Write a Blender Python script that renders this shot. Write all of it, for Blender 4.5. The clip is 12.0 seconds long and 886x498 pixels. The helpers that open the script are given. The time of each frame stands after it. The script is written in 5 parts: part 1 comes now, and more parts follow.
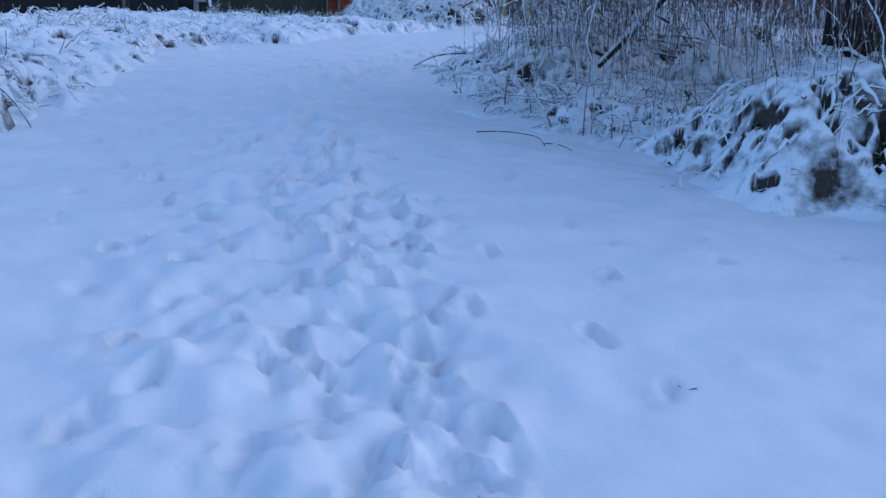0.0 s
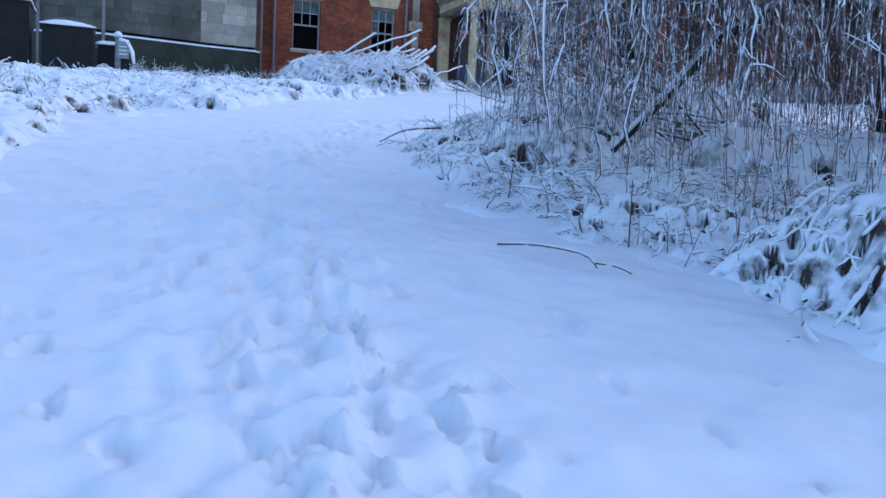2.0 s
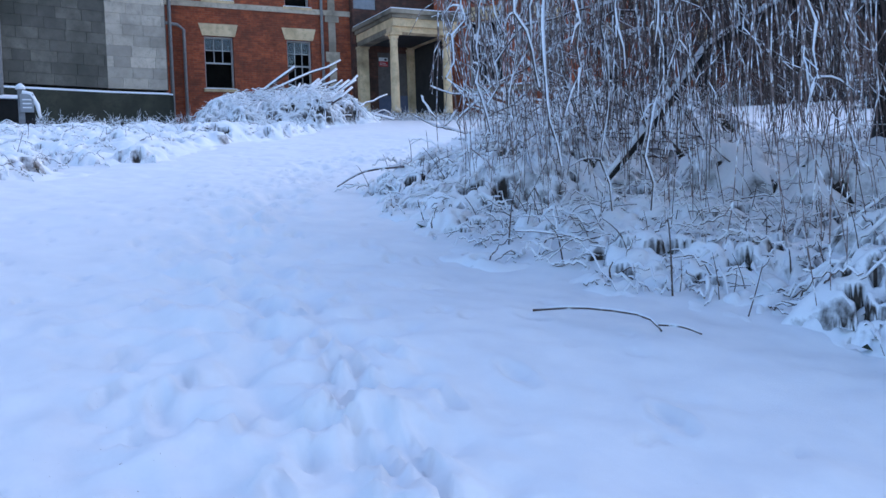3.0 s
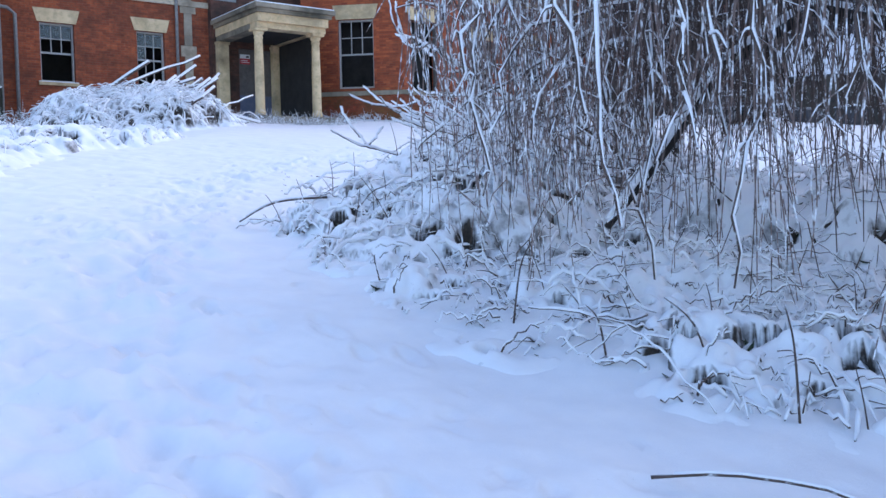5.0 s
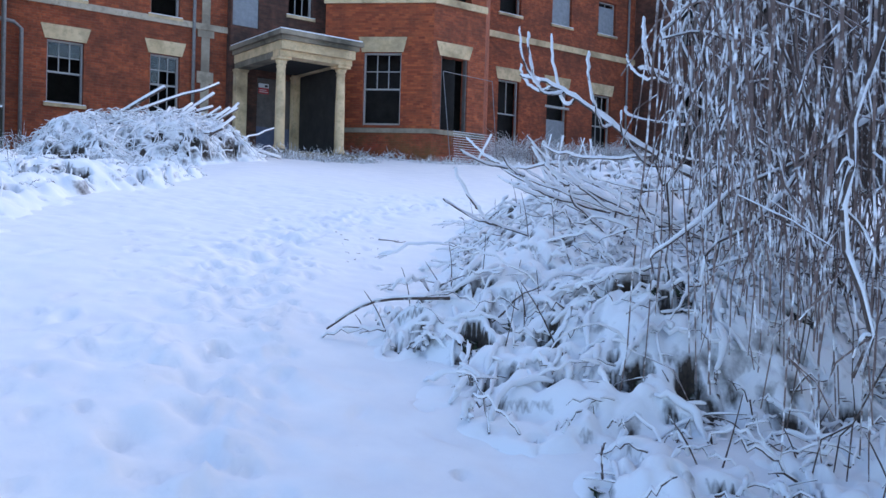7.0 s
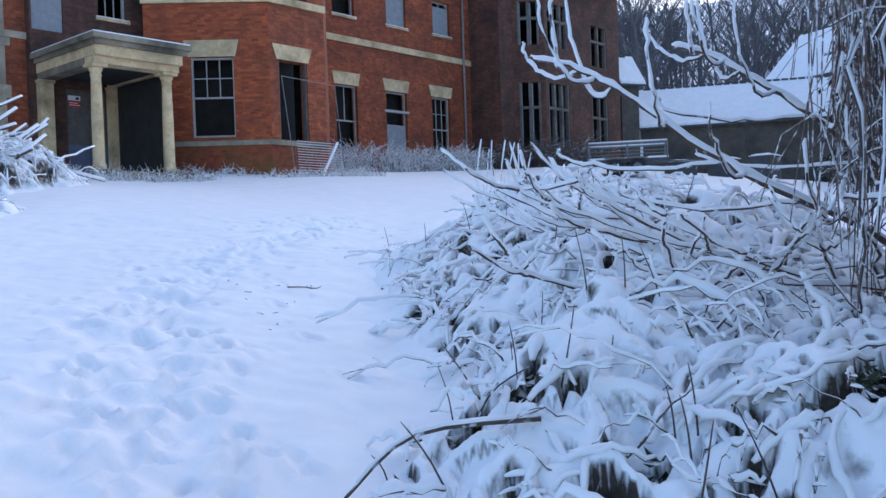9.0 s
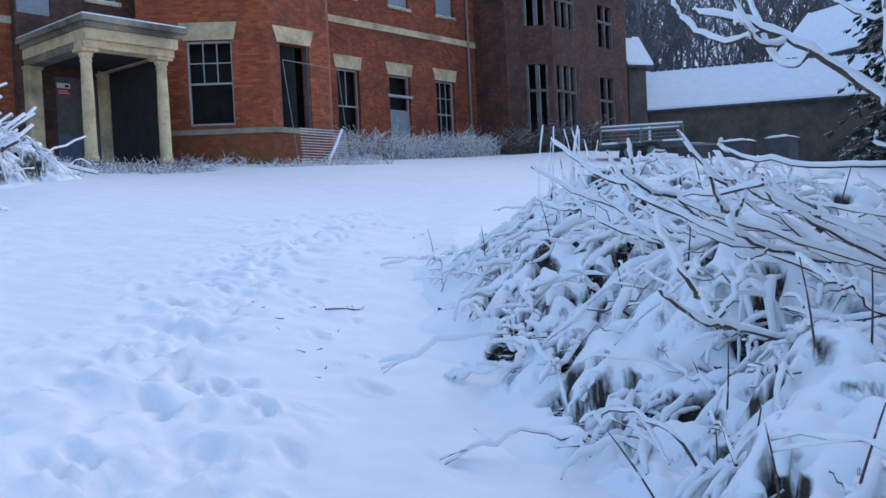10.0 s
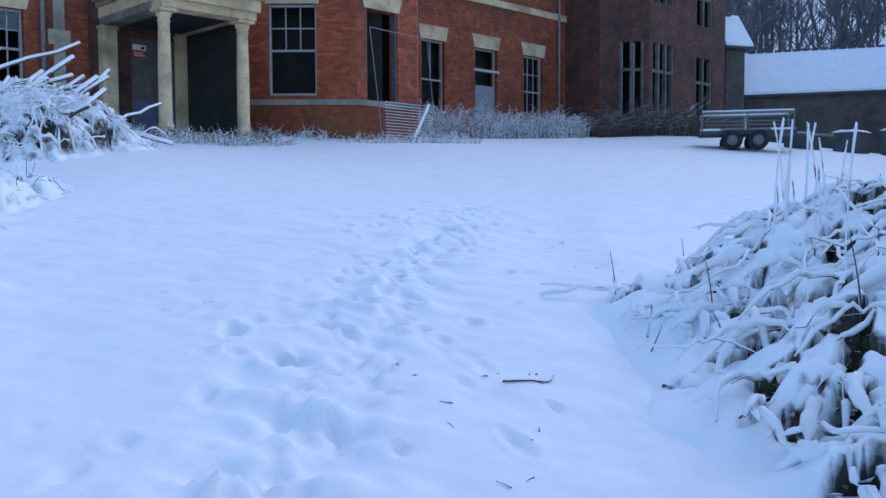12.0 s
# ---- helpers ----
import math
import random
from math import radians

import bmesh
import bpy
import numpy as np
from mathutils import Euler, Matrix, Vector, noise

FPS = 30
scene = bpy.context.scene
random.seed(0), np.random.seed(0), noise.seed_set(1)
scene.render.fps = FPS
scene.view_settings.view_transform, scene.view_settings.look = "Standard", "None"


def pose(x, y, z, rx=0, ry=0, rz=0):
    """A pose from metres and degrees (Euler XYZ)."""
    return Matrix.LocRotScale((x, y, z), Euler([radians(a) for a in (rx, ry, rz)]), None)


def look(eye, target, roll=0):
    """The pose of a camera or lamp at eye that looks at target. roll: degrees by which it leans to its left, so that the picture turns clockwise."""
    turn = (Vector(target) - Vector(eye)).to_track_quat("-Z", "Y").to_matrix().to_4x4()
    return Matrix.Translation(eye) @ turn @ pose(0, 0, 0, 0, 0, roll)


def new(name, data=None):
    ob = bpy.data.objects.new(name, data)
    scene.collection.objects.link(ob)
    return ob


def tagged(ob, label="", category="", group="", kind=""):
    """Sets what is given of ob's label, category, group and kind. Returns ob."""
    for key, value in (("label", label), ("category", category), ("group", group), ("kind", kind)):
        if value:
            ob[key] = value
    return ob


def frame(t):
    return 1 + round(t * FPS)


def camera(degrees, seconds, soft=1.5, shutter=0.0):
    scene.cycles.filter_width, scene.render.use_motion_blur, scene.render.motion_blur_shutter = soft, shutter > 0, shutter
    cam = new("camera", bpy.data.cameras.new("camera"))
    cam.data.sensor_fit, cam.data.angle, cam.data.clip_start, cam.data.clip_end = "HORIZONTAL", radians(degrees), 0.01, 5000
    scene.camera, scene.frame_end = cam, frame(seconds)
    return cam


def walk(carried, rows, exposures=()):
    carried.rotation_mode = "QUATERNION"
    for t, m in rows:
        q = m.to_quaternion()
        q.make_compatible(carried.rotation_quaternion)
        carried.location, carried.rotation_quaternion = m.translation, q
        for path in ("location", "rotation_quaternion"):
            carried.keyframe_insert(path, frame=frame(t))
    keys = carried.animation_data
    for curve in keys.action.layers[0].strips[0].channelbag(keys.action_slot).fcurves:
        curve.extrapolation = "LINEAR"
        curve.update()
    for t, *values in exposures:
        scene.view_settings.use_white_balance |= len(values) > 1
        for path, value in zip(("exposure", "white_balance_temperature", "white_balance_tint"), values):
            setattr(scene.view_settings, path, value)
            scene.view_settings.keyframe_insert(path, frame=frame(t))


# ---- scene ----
cam = camera(53.7, 12.0)
PATH = [
    (0, (0.35, 1.35, 1.645), (0.925, 3.239, 1.329), 1.8),
    (0.5, (0.513, 1.898, 1.7), (1.2, 3.763, 1.472), 1.1),
    (1, (0.508, 2.339, 1.754), (1.224, 4.2, 1.592), 1.6),
    (1.5, (0.462, 2.865, 1.795), (1.116, 4.74, 1.552), 2.3),
    (2, (0.406, 3.321, 1.881), (1.145, 5.171, 1.707), 2.8),
    (2.5, (0.377, 3.855, 1.955), (1.236, 5.654, 1.802), -0.7),
    (3, (0.291, 4.357, 2.047), (1.191, 6.139, 1.929), -1.8),
    (3.2, (0.28, 4.521, 2.08), (1.264, 6.257, 1.951), -1.4),
    (4.8, (0.487, 6.063, 2.341), (1.662, 7.678, 2.224), -0.2),
    (5, (0.515, 6.249, 2.363), (1.708, 7.849, 2.24), -1.0),
    (5.5, (0.589, 6.727, 2.478), (2.008, 8.129, 2.321), -1.3),
    (6, (0.734, 7.323, 2.533), (2.083, 8.781, 2.3), -1.8),
    (6.5, (0.837, 7.903, 2.676), (2.161, 9.39, 2.493), 1.1),
    (7, (0.915, 8.444, 2.741), (2.124, 10.037, 2.698), 1.7),
    (7.5, (0.994, 8.993, 2.824), (2.233, 10.562, 2.814), 1.6),
    (7.7, (1.024, 9.244, 2.84), (2.279, 10.801, 2.834), -0.5),
    (9.5, (1.813, 11.173, 3.069), (3.349, 12.454, 3.034), -1.5),
    (10, (2.128, 11.804, 3.158), (3.637, 13.116, 3.094), -2.7),
    (10.5, (2.31, 12.26, 3.224), (3.693, 13.703, 3.167), -1.2),
    (11, (2.594, 12.71, 3.31), (4.022, 14.111, 3.28), -1.4),
    (11.5, (2.771, 13.128, 3.384), (4.119, 14.601, 3.266), 2.0),
    (12, (2.991, 13.586, 3.431), (4.404, 14.997, 3.315), -0.2),
]
EXPOSURES = [(0.0, 0.45, 5230, 13), (1.0, 0.82, 5350, 13), (2.5, 1.04, 5700, 14), (5.0, 1.45, 6400, 18), (7.5, 1.2, 6250, 16), (9.5, 1.1, 6220, 14), (12.0, 0.92, 5620, 12)]
walk(cam, [(t, look(eye, target, roll)) for t, eye, target, roll in PATH], EXPOSURES)

# ---- world and light ----
world = bpy.data.worlds.new("sky")
scene.world = world
world.use_nodes = True
wn = world.node_tree.nodes
sky = wn.new("ShaderNodeTexSky")
sky.sky_type, sky.sun_disc = "NISHITA", False
sky.sun_elevation, sky.sun_rotation = radians(20), radians(84)
sky.dust_density, sky.ozone_density = 1.0, 3.0
wn["Background"].inputs["Strength"].default_value = 0.15
world.node_tree.links.new(sky.outputs[0], wn["Background"].inputs["Color"])
sun = new("sun", bpy.data.lights.new("sun", "SUN"))
sun.data.energy, sun.data.angle, sun.data.color = 0.5, radians(80), (1.0, 0.96, 0.93)
sun.matrix_world = look((50, 5, 62), (0, 0, 0))


# ---- materials ----
def make(name, base, rough=0.7, metal=0.0):
    m = bpy.data.materials.new(name)
    m.use_nodes = True
    b = m.node_tree.nodes["Principled BSDF"]
    b.inputs["Base Color"].default_value = (*base, 1)
    b.inputs["Roughness"].default_value = rough
    b.inputs["Metallic"].default_value = metal
    return m, m.node_tree.nodes, m.node_tree.links, b


def tex_noise(n, l, scale, detail=4.0, vec=None, rough=0.6):
    t = n.new("ShaderNodeTexNoise")
    t.inputs["Scale"].default_value, t.inputs["Detail"].default_value = scale, detail
    t.inputs["Roughness"].default_value = rough
    if vec is None:
        vec = n.new("ShaderNodeTexCoord").outputs["Object"]
    l.new(vec, t.inputs["Vector"])
    return t.outputs["Fac"]


def ramp(n, l, fac, lo, hi, ca, cb):
    r = n.new("ShaderNodeValToRGB")
    r.color_ramp.elements[0].position, r.color_ramp.elements[1].position = lo, hi
    r.color_ramp.elements[0].color, r.color_ramp.elements[1].color = (*ca, 1), (*cb, 1)
    l.new(fac, r.inputs["Fac"])
    return r.outputs["Color"]


def blend(n, l, fac, a, b, mode="MIX"):
    m = n.new("ShaderNodeMix")
    m.data_type, m.blend_type = "RGBA", mode
    for sock, v in ((m.inputs["Factor"], fac), (m.inputs["A"], a), (m.inputs["B"], b)):
        if isinstance(v, bpy.types.NodeSocket):
            l.new(v, sock)
        elif isinstance(v, tuple):
            sock.default_value = (*v, 1)
        else:
            sock.default_value = v
    return m.outputs["Result"]


def mathn(n, l, op, a, b=0.0):
    m = n.new("ShaderNodeMath")
    m.operation = op
    m.use_clamp = op == "ADD"
    for sock, v in ((m.inputs[0], a), (m.inputs[1], b)):
        if isinstance(v, bpy.types.NodeSocket):
            l.new(v, sock)
        else:
            sock.default_value = v
    return m.outputs[0]


def bumped(n, l, b, height, strength=0.4, dist=0.01):
    k = n.new("ShaderNodeBump")
    k.inputs["Strength"].default_value, k.inputs["Distance"].default_value = strength, dist
    l.new(height, k.inputs["Height"])
    l.new(k.outputs["Normal"], b.inputs["Normal"])


def snow_mat(name="snow", speck=False):
    m, n, l, b = make(name, (0.82, 0.84, 0.86), 0.75)
    a = tex_noise(n, l, 3.0, 5)
    c = ramp(n, l, a, 0.3, 0.75, (0.78, 0.80, 0.83), (0.88, 0.89, 0.90))
    if speck:
        s = tex_noise(n, l, 46.0, 3, rough=0.75)
        big = tex_noise(n, l, 1.3, 2)
        spot = mathn(n, l, "MULTIPLY", ramp(n, l, s, 0.70, 0.74, (0, 0, 0), (1, 1, 1)), ramp(n, l, big, 0.56, 0.68, (0, 0, 0), (1, 1, 1)))
        c = blend(n, l, spot, c, (0.16, 0.13, 0.10))
    l.new(c, b.inputs["Base Color"])
    b.inputs["Specular IOR Level"].default_value = 0.25
    bumped(n, l, b, tex_noise(n, l, 60, 6, rough=0.7), 0.35, 0.006)
    return m


def capped(name, bare, bare2, lo=0.1, hi=0.5, grain=40.0, frost=0.0):
    """A dark stuff with snow lying where it faces up; frost: how much rime clings to it anywhere."""
    m, n, l, b = make(name, bare, 0.85)
    g = tex_noise(n, l, grain, 4)
    c = ramp(n, l, g, 0.3, 0.7, bare, bare2)
    sep = n.new("ShaderNodeSeparateXYZ")
    l.new(n.new("ShaderNodeNewGeometry").outputs["Normal"], sep.inputs[0])
    up = mathn(n, l, "ADD", sep.outputs["Z"], mathn(n, l, "MULTIPLY", mathn(n, l, "SUBTRACT", tex_noise(n, l, 9, 4), 0.5), 0.7))
    f = ramp(n, l, up, lo, hi, (0, 0, 0), (1, 1, 1))
    if frost:
        patch = ramp(n, l, tex_noise(n, l, 14, 3), 0.62 - frost * 0.3, 0.75 - frost * 0.3, (0, 0, 0), (1, 1, 1))
        f = mathn(n, l, "MAXIMUM", f, patch)
    c = blend(n, l, f, c, (0.84, 0.86, 0.88))
    l.new(c, b.inputs["Base Color"])
    bumped(n, l, b, g, 0.4, 0.004)
    return m


def brick_mat(name, c1, c2, mortar, grime, grime_amt):
    """Bricks of 215 by 65 mm with 10 mm joints, in metres of the wall's own map."""
    m, n, l, b = make(name, c1, 0.9)
    uv = n.new("ShaderNodeUVMap").outputs["UV"]
    t = n.new("ShaderNodeTexBrick")
    t.inputs["Scale"].default_value = 1.0
    t.inputs["Brick Width"].default_value, t.inputs["Row Height"].default_value = 0.225, 0.075
    t.inputs["Mortar Size"].default_value, t.inputs["Mortar Smooth"].default_value = 0.006, 0.3
    t.inputs["Color1"].default_value, t.inputs["Color2"].default_value = (*c1, 1), (*c2, 1)
    t.inputs["Mortar"].default_value = (*mortar, 1)
    l.new(uv, t.inputs["Vector"])
    big = tex_noise(n, l, 0.9, 5, uv)
    mid = tex_noise(n, l, 5.0, 5, uv, 0.7)
    c = blend(n, l, ramp(n, l, mid, 0.42, 0.68, (0, 0, 0), (0.85, 0.85, 0.85)), t.outputs["Color"], tuple(v * 0.35 for v in c1))
    light = ramp(n, l, tex_noise(n, l, 2.3, 6, uv, 0.8), 0.55, 0.72, (0, 0, 0), (0.5, 0.5, 0.5))
    c = blend(n, l, light, c, tuple(min(1, v * 1.35 + 0.02) for v in c1))
    c = blend(n, l, ramp(n, l, big, 0.5 - 0.3 * grime_amt, 0.9 - 0.3 * grime_amt, (0, 0, 0), (0.9, 0.9, 0.9)), c, grime)
    pale = ramp(n, l, tex_noise(n, l, 11, 5, uv, 0.75), 0.68, 0.75, (0, 0, 0), (0.55, 0.55, 0.55))
    c = blend(n, l, pale, c, (0.42, 0.33, 0.27))
    l.new(c, b.inputs["Base Color"])
    bumped(n, l, b, mathn(n, l, "ADD", mathn(n, l, "SUBTRACT", 0.6, t.outputs["Fac"]), mathn(n, l, "MULTIPLY", mid, 0.4)), 0.8, 0.012)
    return m


def stone_mat(name, a, c, grime, amount=0.5, vary=False):
    m, n, l, b = make(name, a, 0.9)
    f = tex_noise(n, l, 2.2, 6)
    col = ramp(n, l, f, 0.3, 0.7, a, c)
    if vary:
        r = n.new("ShaderNodeObjectInfo").outputs["Random"]
        col = blend(n, l, 0.75, col, ramp(n, l, r, 0.0, 1.0, (0.55, 0.55, 0.55), (1.25, 1.22, 1.18)), "MULTIPLY")
    g = tex_noise(n, l, 0.8, 5)
    col = blend(n, l, ramp(n, l, g, 0.62 - amount * 0.3, 0.8 - amount * 0.2, (0, 0, 0), (0.85, 0.85, 0.85)), col, grime)
    fine = ramp(n, l, tex_noise(n, l, 5.5, 6, rough=0.75), 0.50, 0.68, (0, 0, 0), (0.75, 0.75, 0.75))
    col = blend(n, l, fine, col, tuple(0.5 * (u + v) for u, v in zip(a, grime)))
    l.new(col, b.inputs["Base Color"])
    bumped(n, l, b, tex_noise(n, l, 30, 6, rough=0.7), 0.5, 0.01)
    return m


def plain(name, a, c, rough=0.7, scale=8.0, metal=0.0, bump=0.3):
    m, n, l, b = make(name, a, rough, metal)
    f = tex_noise(n, l, scale, 6, rough=0.7)
    l.new(ramp(n, l, f, 0.3, 0.7, a, c), b.inputs["Base Color"])
    bumped(n, l, b, tex_noise(n, l, scale * 6, 4), bump, 0.004)
    return m


def brick_piece(name, island):
    """Single bricks, each of its own shade."""
    m, n, l, b = make(name, (0.5, 0.13, 0.04), 0.9)
    r = n.new("ShaderNodeNewGeometry").outputs["Random Per Island"] if island else n.new("ShaderNodeObjectInfo").outputs["Random"]
    c = ramp(n, l, r, 0.0, 1.0, (0.25, 0.048, 0.020), (0.50, 0.115, 0.038))
    where = n.new("ShaderNodeNewGeometry").outputs["Position"]
    c = blend(n, l, ramp(n, l, tex_noise(n, l, 1.6, 5, where, 0.7), 0.45, 0.72, (0, 0, 0), (0.8, 0.8, 0.8)), c, (0.16, 0.045, 0.022))
    c = blend(n, l, ramp(n, l, tex_noise(n, l, 9, 5, where, 0.75), 0.62, 0.74, (0, 0, 0), (0.35, 0.35, 0.35)), c, (0.5, 0.26, 0.15))
    l.new(c, b.inputs["Base Color"])
    bumped(n, l, b, tex_noise(n, l, 45, 5, where, 0.7), 0.6, 0.006)
    return m


SNOW = snow_mat()
BRICK_ONE, BRICK_REST = brick_piece("single_brick", False), brick_piece("joined_brick", True)
GROUND = snow_mat("trodden_snow", True)
BRICK = brick_mat("red_brick", (0.56, 0.125, 0.042), (0.29, 0.058, 0.025), (0.27, 0.14, 0.08), (0.09, 0.034, 0.02), 0.42)
BRICK_BAY = brick_mat("orange_brick", (0.58, 0.14, 0.042), (0.33, 0.062, 0.024), (0.24, 0.12, 0.06), (0.11, 0.035, 0.018), 0.35)
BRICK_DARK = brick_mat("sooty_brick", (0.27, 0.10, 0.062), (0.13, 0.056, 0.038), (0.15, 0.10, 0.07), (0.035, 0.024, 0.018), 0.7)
# porch brick: soot and the shade of the porch both go into this colour
PORCH_BRICK = brick_mat("shaded_sooty_brick", (0.085, 0.062, 0.045), (0.05, 0.038, 0.03), (0.07, 0.055, 0.04), (0.018, 0.015, 0.012), 0.7)
BRICK_MOSS = brick_mat("mossy_brick", (0.42, 0.075, 0.030), (0.24, 0.042, 0.020), (0.16, 0.10, 0.05), (0.12, 0.085, 0.02), 0.4)
STONE = stone_mat("pale_stone", (0.68, 0.48, 0.26), (0.78, 0.59, 0.35), (0.15, 0.105, 0.055), 0.5)
QUOIN = stone_mat("quoin_stone", (0.44, 0.36, 0.26), (0.58, 0.48, 0.36), (0.14, 0.11, 0.075), 0.45, True)
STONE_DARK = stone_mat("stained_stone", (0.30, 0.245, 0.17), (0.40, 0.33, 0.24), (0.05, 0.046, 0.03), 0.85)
ASHLAR = stone_mat("grey_ashlar", (0.10, 0.092, 0.074), (0.17, 0.155, 0.125), (0.045, 0.044, 0.032), 0.6, True)
ASHLAR_PALE = stone_mat("pale_ashlar", (0.40, 0.34, 0.27), (0.54, 0.47, 0.38), (0.16, 0.145, 0.11), 0.3, True)
SOOT = stone_mat("sooty_stone", (0.13, 0.115, 0.10), (0.20, 0.18, 0.155), (0.05, 0.045, 0.04), 0.6)
PLINTH = stone_mat("mossy_plinth", (0.03, 0.033, 0.02), (0.055, 0.052, 0.034), (0.014, 0.016, 0.01), 0.6)
FRAME = plain("flaking_white_paint", (0.30, 0.28, 0.26), (0.52, 0.50, 0.46), 0.6, 20)
PIPE = plain("pale_pipe_paint", (0.17, 0.16, 0.15), (0.32, 0.30, 0.28), 0.6, 12)
BOARD = plain("weathered_board", (0.22, 0.23, 0.24), (0.33, 0.34, 0.35), 0.8, 6)
DOOR = plain("grey_door_paint", (0.085, 0.07, 0.062), (0.16, 0.135, 0.12), 0.7, 5)
DOOR_BLUE = plain("faded_blue_panel", (0.085, 0.10, 0.16), (0.14, 0.15, 0.21), 0.7, 5)
# near-black colour that puts shade into the rooms and, with soot, into the porch
DARK = plain("interior_shade", (0.016, 0.014, 0.012), (0.035, 0.03, 0.026), 0.95, 3)
RED = plain("red_sign", (0.45, 0.03, 0.03), (0.5, 0.04, 0.04), 0.5, 10)
WHITE = plain("white_sign", (0.7, 0.7, 0.7), (0.78, 0.78, 0.78), 0.5, 10)
BLACK = plain("black_print", (0.02, 0.02, 0.02), (0.03, 0.03, 0.03), 0.6, 10)
STEEL = plain("galvanised_steel", (0.16, 0.16, 0.165), (0.26, 0.26, 0.265), 0.6, 15, 0.4)
TYRE = plain("tyre_rubber", (0.02, 0.02, 0.02), (0.035, 0.035, 0.035), 0.85, 20)
BARK = capped("dark_bark", (0.009, 0.007, 0.006), (0.022, 0.017, 0.013), 0.6, 0.9, 22)
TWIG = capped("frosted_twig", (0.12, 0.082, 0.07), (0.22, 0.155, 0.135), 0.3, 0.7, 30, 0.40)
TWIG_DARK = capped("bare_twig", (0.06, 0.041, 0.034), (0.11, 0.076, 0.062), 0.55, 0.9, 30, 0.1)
BRAMBLE = capped("bramble_tangle", (0.022, 0.017, 0.014), (0.065, 0.048, 0.036), 0.28, 0.58, 35)
WEED = capped("frosted_weed", (0.10, 0.08, 0.06), (0.18, 0.145, 0.11), 0.25, 0.6, 30, 0.68)
LEAF = capped("dark_leaf", (0.018, 0.03, 0.014), (0.04, 0.055, 0.025), 0.75, 0.98, 12)
LITTER = plain("leaf_litter", (0.015, 0.012, 0.010), (0.05, 0.036, 0.026), 0.95, 14, 0.0, 0.8)
NEEDLE = capped("conifer_needle", (0.008, 0.016, 0.011), (0.02, 0.034, 0.02), 0.85, 1.15, 6)
HEDGE = plain("dark_timber", (0.006, 0.006, 0.006), (0.016, 0.015, 0.013), 0.9, 4)
WOOD = plain("far_bark", (0.085, 0.08, 0.085), (0.17, 0.16, 0.17), 0.9, 3)
SLATE = plain("dark_slate", (0.05, 0.05, 0.055), (0.09, 0.09, 0.095), 0.8, 5)
BARN = stone_mat("dark_barn_stone", (0.09, 0.075, 0.06), (0.13, 0.11, 0.09), (0.04, 0.035, 0.03), 0.5)
GLASS, gn, gl, gb = make("old_glass", (0.75, 0.8, 0.82), 0.08)
gb.inputs["Transmission Weight"].default_value = 1.0
gl.new(ramp(gn, gl, tex_noise(gn, gl, 4, 4), 0.4, 0.8, (0.05, 0.05, 0.05), (0.3, 0.3, 0.3)), gb.inputs["Roughness"])


# ---- building helpers ----
class Geo:
    """Vertices, faces and a wall map in metres, gathered for one mesh."""

    def __init__(self):
        self.v, self.f, self.uv = [], [], {}

    def face(self, pts, uvs=None):
        k = len(self.v)
        self.v += [tuple(p) for p in pts]
        if uvs:
            self.uv[len(self.f)] = uvs
        self.f.append(tuple(range(k, k + len(pts))))

    def box(self, lo, hi, m=None):
        x0, y0, z0 = lo
        x1, y1, z1 = hi
        c = [(x0, y0, z0), (x1, y0, z0), (x1, y1, z0), (x0, y1, z0), (x0, y0, z1), (x1, y0, z1), (x1, y1, z1), (x0, y1, z1)]
        if m is not None:
            c = [tuple(m @ Vector(p)) for p in c]
        k = len(self.v)
        self.v += c
        for q in ((0, 3, 2, 1), (4, 5, 6, 7), (0, 1, 5, 4), (1, 2, 6, 5), (2, 3, 7, 6), (3, 0, 4, 7)):
            self.f.append(tuple(k + i for i in q))
        return self

    def tube(self, pts, radii, sides=5, closed=True):
        pts = np.asarray(pts, float)
        radii = np.broadcast_to(np.asarray(radii, float), (len(pts),))
        d = np.gradient(pts, axis=0)
        d /= np.linalg.norm(d, axis=1)[:, None] + 1e-9
        ref = np.where(np.abs(d[:, 2:3]) > 0.9, [[1.0, 0, 0]], [[0, 0, 1.0]])
        a = np.cross(d, ref)
        a /= np.linalg.norm(a, axis=1)[:, None] + 1e-9
        b = np.cross(a, d)
        th = np.arange(sides) * 2 * math.pi / sides
        ring = pts[:, None] + radii[:, None, None] * (np.cos(th)[None, :, None] * a[:, None] + np.sin(th)[None, :, None] * b[:, None])
        k = len(self.v)
        self.v += [tuple(p) for p in ring.reshape(-1, 3).tolist()]
        for i in range(len(pts) - 1):
            for j in range(sides):
                j2 = (j + 1) % sides
                self.f.append((k + i * sides + j, k + i * sides + j2, k + (i + 1) * sides + j2, k + (i + 1) * sides + j))
        if closed:
            self.f.append(tuple(k + j for j in reversed(range(sides))))
            self.f.append(tuple(k + (len(pts) - 1) * sides + j for j in range(sides)))
        return self

    def data(self, name, mat, smooth=False):
        me = bpy.data.meshes.new(name)
        me.from_pydata(self.v, [], self.f)
        if self.uv:
            lay = me.uv_layers.new(name="UVMap")
            for i, uvs in self.uv.items():
                for li, p in zip(me.polygons[i].loop_indices, uvs):
                    lay.data[li].uv = p
        me.materials.append(mat)
        if smooth:
            me.polygons.foreach_set("use_smooth", [True] * len(me.polygons))
        me.update()
        return me


def part(name, geo, mat, parent, label="", smooth=False, kind=""):
    ob = new(name, geo.data(name, mat, smooth))
    ob.parent = parent
    return tagged(ob, label, "", "", kind)


